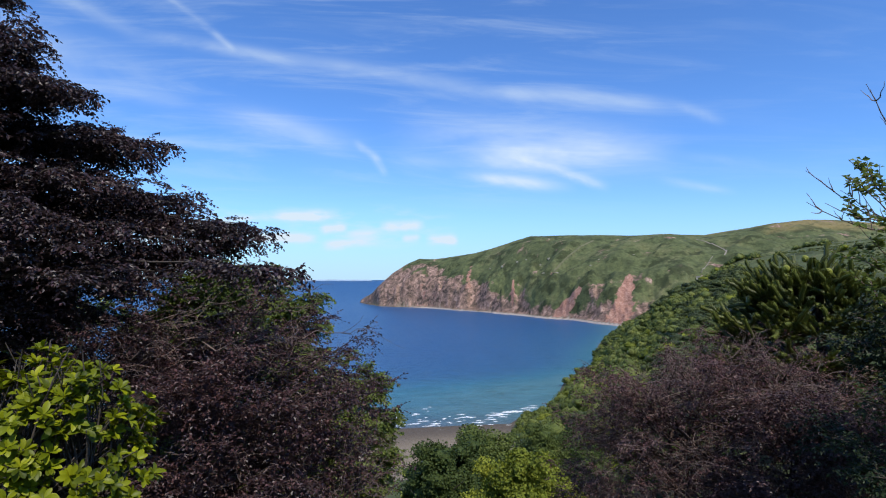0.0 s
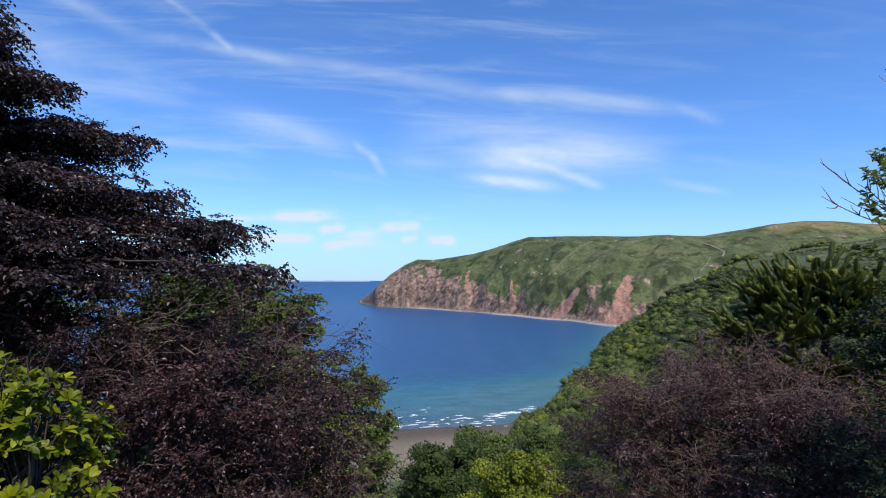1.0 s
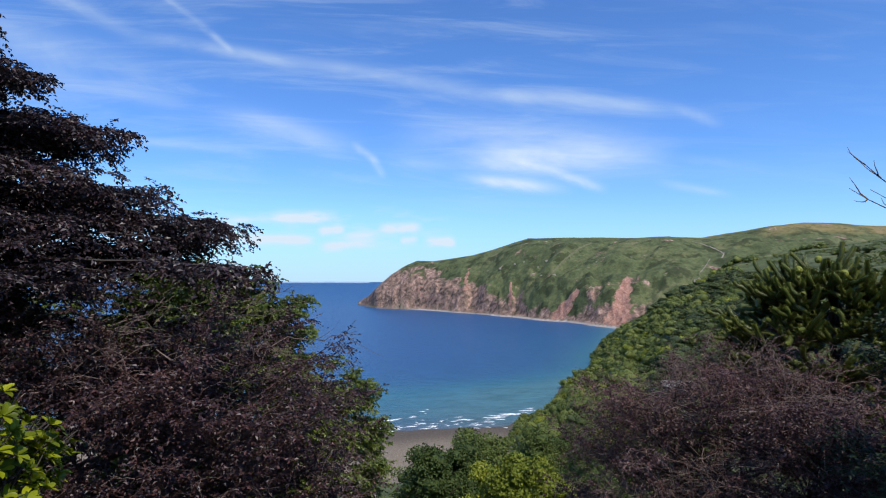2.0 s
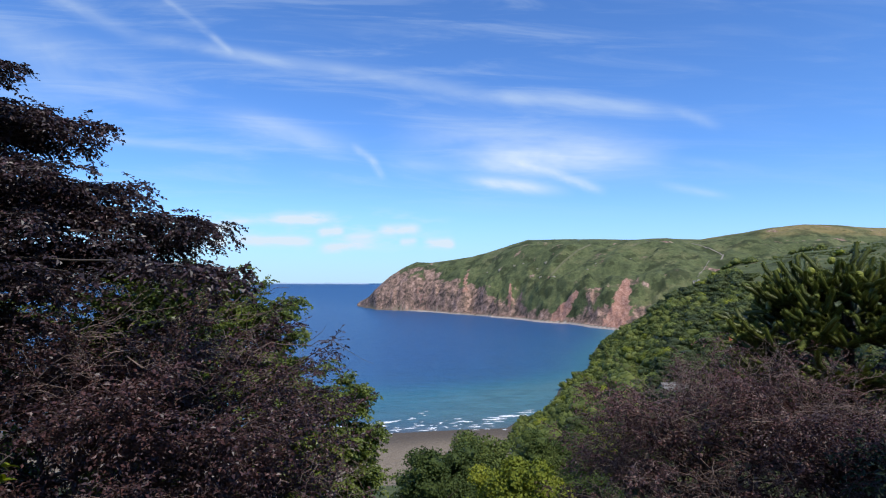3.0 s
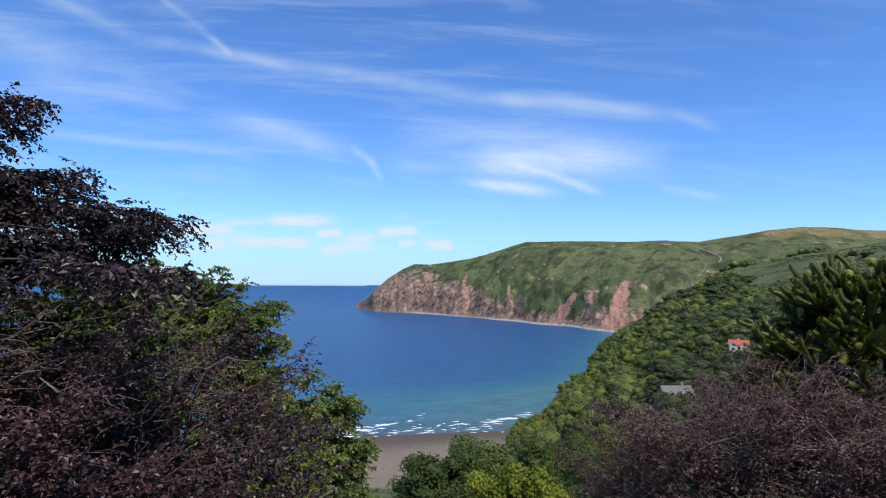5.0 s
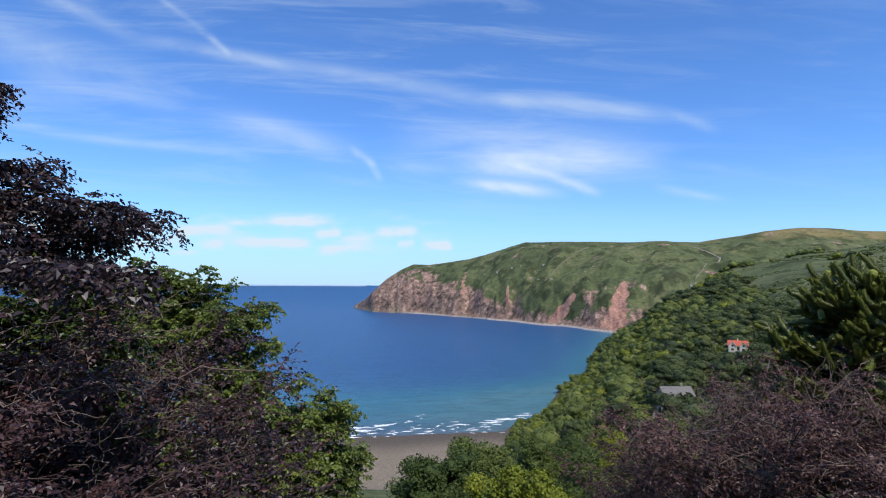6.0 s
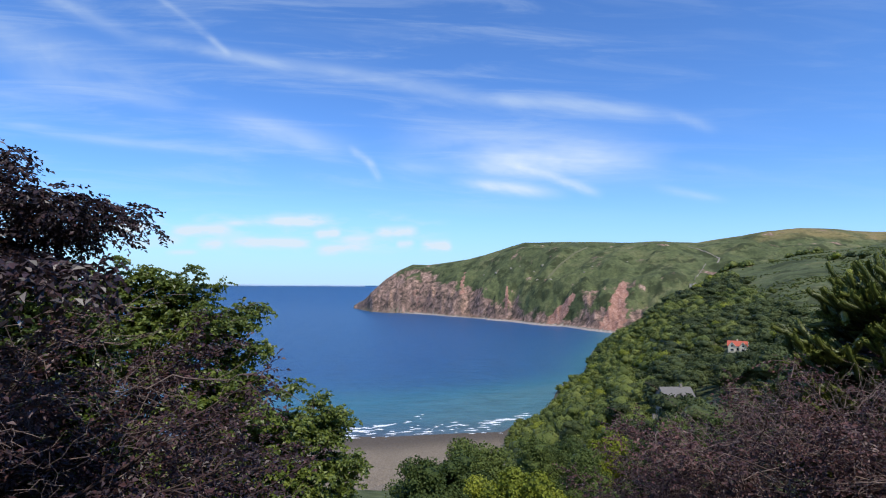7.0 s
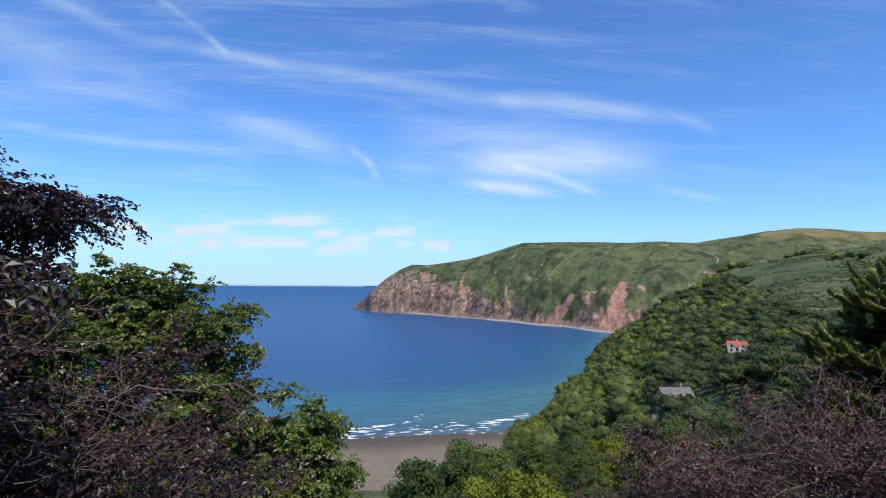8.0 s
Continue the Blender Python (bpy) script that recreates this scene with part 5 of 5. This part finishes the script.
def cottage():
    at = sloped(1275, -234)
    at.z = ground_z(at.x, at.y)
    h = thing("cottage", at, "pale cottage with a slate roof behind shrubs", "house")
    h.rotation_euler.z = -math.atan2(at.x, at.y) + 0.2
    k = at.y / 225.0
    h.scale = (k, k, k)
    block(h, 11.0, 6.0, 3.6, 6.2, pose(0, 0, 0), M_CREAM, M_SLATE, ((-3, 1.0, 1.3, 1.4), (0, 1.0, 1.3, 1.4), (3, 1.0, 1.3, 1.4)), gable_front=False)
    chimney(h, -4.0, 3.0, 5.6, 7.6, pose(0, 0, 0), M_STONEWALL)


def ridge_house():
    at = sloped(1240, 0)
    at.z = ground_z(at.x, at.y) + 2.0
    h = thing("house", at, "small white house with pinkish gable on the wooded ridge", "house")
    h.rotation_euler.z = -math.atan2(at.x, at.y)
    h.scale = (1.4, 1.4, 1.4)
    block(h, 6.5, 7.0, 6.0, 9.5, pose(2.0, 0, 0), M_CREAM, M_ROOFRED, ((0, 1.2, 1.6, 1.6), (0, 4.4, 1.6, 1.6)))
    block(h, 9.0, 5.5, 4.2, 6.4, pose(-4.5, 1.0, 0), M_CREAM, M_SLATE, ((-1, 1.2, 1.4, 1.4),), gable_front=False)


def garden_steps():
    """The pale zigzag of steps and walls that climbs to the red-roofed house."""
    pts = [sloped(1297 + 5 * i + (9 if i % 2 else 0), -128 - 10 * i) for i in range(5)]
    s = thing("garden_steps", pts[0], "pale stone steps and walls zigzagging up the garden", "steps")
    for a, b in zip(pts, pts[1:]):
        v = b - a
        n = max(int(v.length / 1.2), 2)
        for i in range(n):
            p = a + v * (i / n) - pts[0]
            bm = box_bm(-0.9, -0.6, -1.5, 0.9, 0.6, 0.9)
            part("step", turned(bm, Matrix.Translation(p)), M_WHITE if i % 3 else M_STONEWALL, s)
    post_at = sloped(1329, -120)
    p = thing("flagpole", post_at, "white flagpole beside the red-roofed house", "pole")
    v, f = tubes_arrays([np.array([[0, 0, -1], [0, 0, 4], [0, 0, 9.0]])], [(0.16, 0.10)], 8)
    mesh_of("pole", v, f, M_WHITE, p, smooth=True)
    mesh_of("base", *tubes_arrays([np.array([[0, 0, -1], [0, 0, 0.5], [0, 0, 0.8]])], [(0.6, 0.4)], 8), M_STONEWALL, p)


red_roof_house(), stone_house(), cottage(), ridge_house(), garden_steps()


def hill_road(name, label, way, wide, surface=M_ROAD):
    pts = []
    for (b0, r0), (b1, r1) in zip(way, way[1:]):
        for t in np.linspace(0, 1, 8, endpoint=False):
            pts.append(sloped(b0 + (b1 - b0) * t, r0 + (r1 - r0) * t))
    pts = np.array(pts)
    for i in range(3):
        pts[1:-1] = 0.25 * pts[:-2] + 0.5 * pts[1:-1] + 0.25 * pts[2:]
    t = unit(np.gradient(pts, axis=0) * [1, 1, 0])
    side = np.cross(t, [0, 0, 1.0])
    rows = []
    for k in (-0.5, -0.17, 0.17, 0.5):
        q = pts + side * k * wide
        q[:, 2] = land(q[:, 0], q[:, 1])[0] + 1.0 + wide * 0.06
        rows.append(q)
    v = np.stack(rows, 1).reshape(-1, 3)
    n = len(pts)
    f = np.array([[i * 4 + k, (i + 1) * 4 + k, (i + 1) * 4 + k + 1, i * 4 + k + 1] for i in range(n - 1) for k in range(3)])
    tagged(mesh_of(name, v, f, surface, smooth=True), label, "road", kind="structure")


hill_road("road", "pale road winding over the moor", ((1232, 72), (1250, 68), (1270, 60), (1288, 52), (1282, 42)), 4.5)
hill_road("path", "thin footpath down the moor slope", ((1262, 42), (1250, 24), (1238, 12)), 2.2)


M_TRACK = plain("worn_grass_track", (0.085, 0.088, 0.042), (0.15, 0.145, 0.08), 0.1, 0.95)
hill_road("path", "pale grassy track slanting down the headland", ((1052, 70), (1030, 60), (1012, 46), (994, 30), (974, 8)), 7.0, M_TRACK)


def outcrop(b, r, size):
    at = sloped(b, r)
    bm = bmesh.new()
    bmesh.ops.create_icosphere(bm, subdivisions=3, radius=1.0)
    for v in bm.verts:
        k = 1 + 0.6 * noise.noise(v.co * 1.7 + at * 0.01) + 0.25 * noise.noise(v.co * 5 + at)
        v.co = Vector((v.co.x * size * 1.3, v.co.y * size * 0.9, v.co.z * size * 0.75 + v.co.y * size * 0.45)) * k
    me = bpy.data.meshes.new("rock_outcrop")
    bm.to_mesh(me)
    bm.free()
    for poly in me.polygons:
        poly.use_smooth = True
    me.materials.append(M_ROCK)
    ob = new("rock_outcrop", me)
    ob.location = at - Vector((0, 0, size * 0.25))
    tagged(ob, "pale grey rock outcrop on the grassy slope", "rock", "outcrops on the headland")


for b, r, size in ((890, 24, 6), (916, 32, 5), (932, 36, 4), (972, 38, 6), (957, 27, 4), (962, 12, 5), (985, 13, 5), (948, 14, 4), (1045, 26, 3), (1060, 36, 3), (1122, 45, 3), (868, 20, 4)):
    outcrop(b, r, size)


# ================= surf =================
def breaker(x, y, length, wide, seed):
    """A line of broken white water: a low uneven ridge with ragged edges."""
    rr = np.random.default_rng(seed)
    n, m = 26, 7
    t = np.linspace(-1, 1, n)
    edge = np.sqrt(np.clip(1 - t ** 2, 0, 1)) * (0.55 + 0.45 * rr.random(n)) + 0.02
    drift = np.cumsum(rr.normal(0, 0.25, n)) * wide * 0.3
    rows = []
    for k in np.linspace(-1, 1, m):
        rag = 1 + 0.35 * rr.normal(0, 1, n) * (abs(k) > 0.9)
        rows.append(np.stack([x + t * length / 2, y + drift + k * edge * rag * wide / 2 + t * 0.12 * length, 0.04 + 0.55 * (1 - k * k) * edge * (0.6 + 0.4 * rr.random(n))], 1))
    v = np.stack(rows, 1).reshape(-1, 3)
    f = np.array([[i * m + k, (i + 1) * m + k, (i + 1) * m + k + 1, i * m + k + 1] for i in range(n - 1) for k in range(m - 1)])
    o = np.array([x, y, 0])
    ob = mesh_of("breaking_wave", v - o, f, M_FOAM, smooth=True, attrs={"edge": np.stack([(1 - k * k) * np.sqrt(np.clip(1 - t ** 2, 0, 1)) for k in np.linspace(-1, 1, m)], 1)})
    ob.location = o
    return tagged(ob, "white breaking wave rolling onto the beach", "wave", "breaking waves")


for i, (b, r, w, dp) in enumerate(((912, -232, 46, 9), (880, -236, 34, 9), (935, -224, 26, 6), (826, -240, 24, 7), (846, -249, 20, 6), (812, -248, 8, 5), (694, -245, 32, 12), (650, -252, 44, 10), (625, -262, 46, 9),
                                   (672, -257, 14, 6), (708, -256, 16, 6), (733, -253, 18, 6), (752, -247, 12, 5), (770, -251, 16, 4), (786, -243, 8, 4), (795, -249, 8, 4), (735, -237, 12, 5), (752, -226, 9, 4), (600, -250, 30, 8),
                                   (575, -262, 50, 9), (760, -256, 22, 4), (858, -258, 20, 4), (900, -258, 18, 4), (668, -247, 10, 5), (640, -246, 26, 5), (868, -244, 18, 5))):
    dist = EYE * F / -r
    breaker((b - 784) / F * dist, dist + 3, w / F * dist * 1.5, dp * 1.0, 300 + i)
    breaker((b - 784) / F * dist + (i % 3 - 1) * 5, dist + 9 + i % 4, w / F * dist * 0.8, dp * 0.6, 400 + i)
    breaker((b - 784) / F * dist - (i % 4 - 1.5) * 7, dist - 4 - i % 3, w / F * dist * 0.6, dp * 0.5, 500 + i)


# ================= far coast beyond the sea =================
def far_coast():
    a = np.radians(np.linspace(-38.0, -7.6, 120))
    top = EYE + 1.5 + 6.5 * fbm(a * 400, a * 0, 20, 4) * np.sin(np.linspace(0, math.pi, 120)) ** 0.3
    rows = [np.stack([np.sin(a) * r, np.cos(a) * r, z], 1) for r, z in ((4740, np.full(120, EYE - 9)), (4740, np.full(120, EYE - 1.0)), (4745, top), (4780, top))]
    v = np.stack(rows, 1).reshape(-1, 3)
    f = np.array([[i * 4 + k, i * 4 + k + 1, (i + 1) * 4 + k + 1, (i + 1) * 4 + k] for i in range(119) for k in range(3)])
    # the haze is put into the coast's pale blue base colour
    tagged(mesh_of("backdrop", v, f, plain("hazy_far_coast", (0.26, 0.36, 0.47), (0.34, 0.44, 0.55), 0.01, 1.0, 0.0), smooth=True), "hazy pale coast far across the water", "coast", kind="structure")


far_coast()
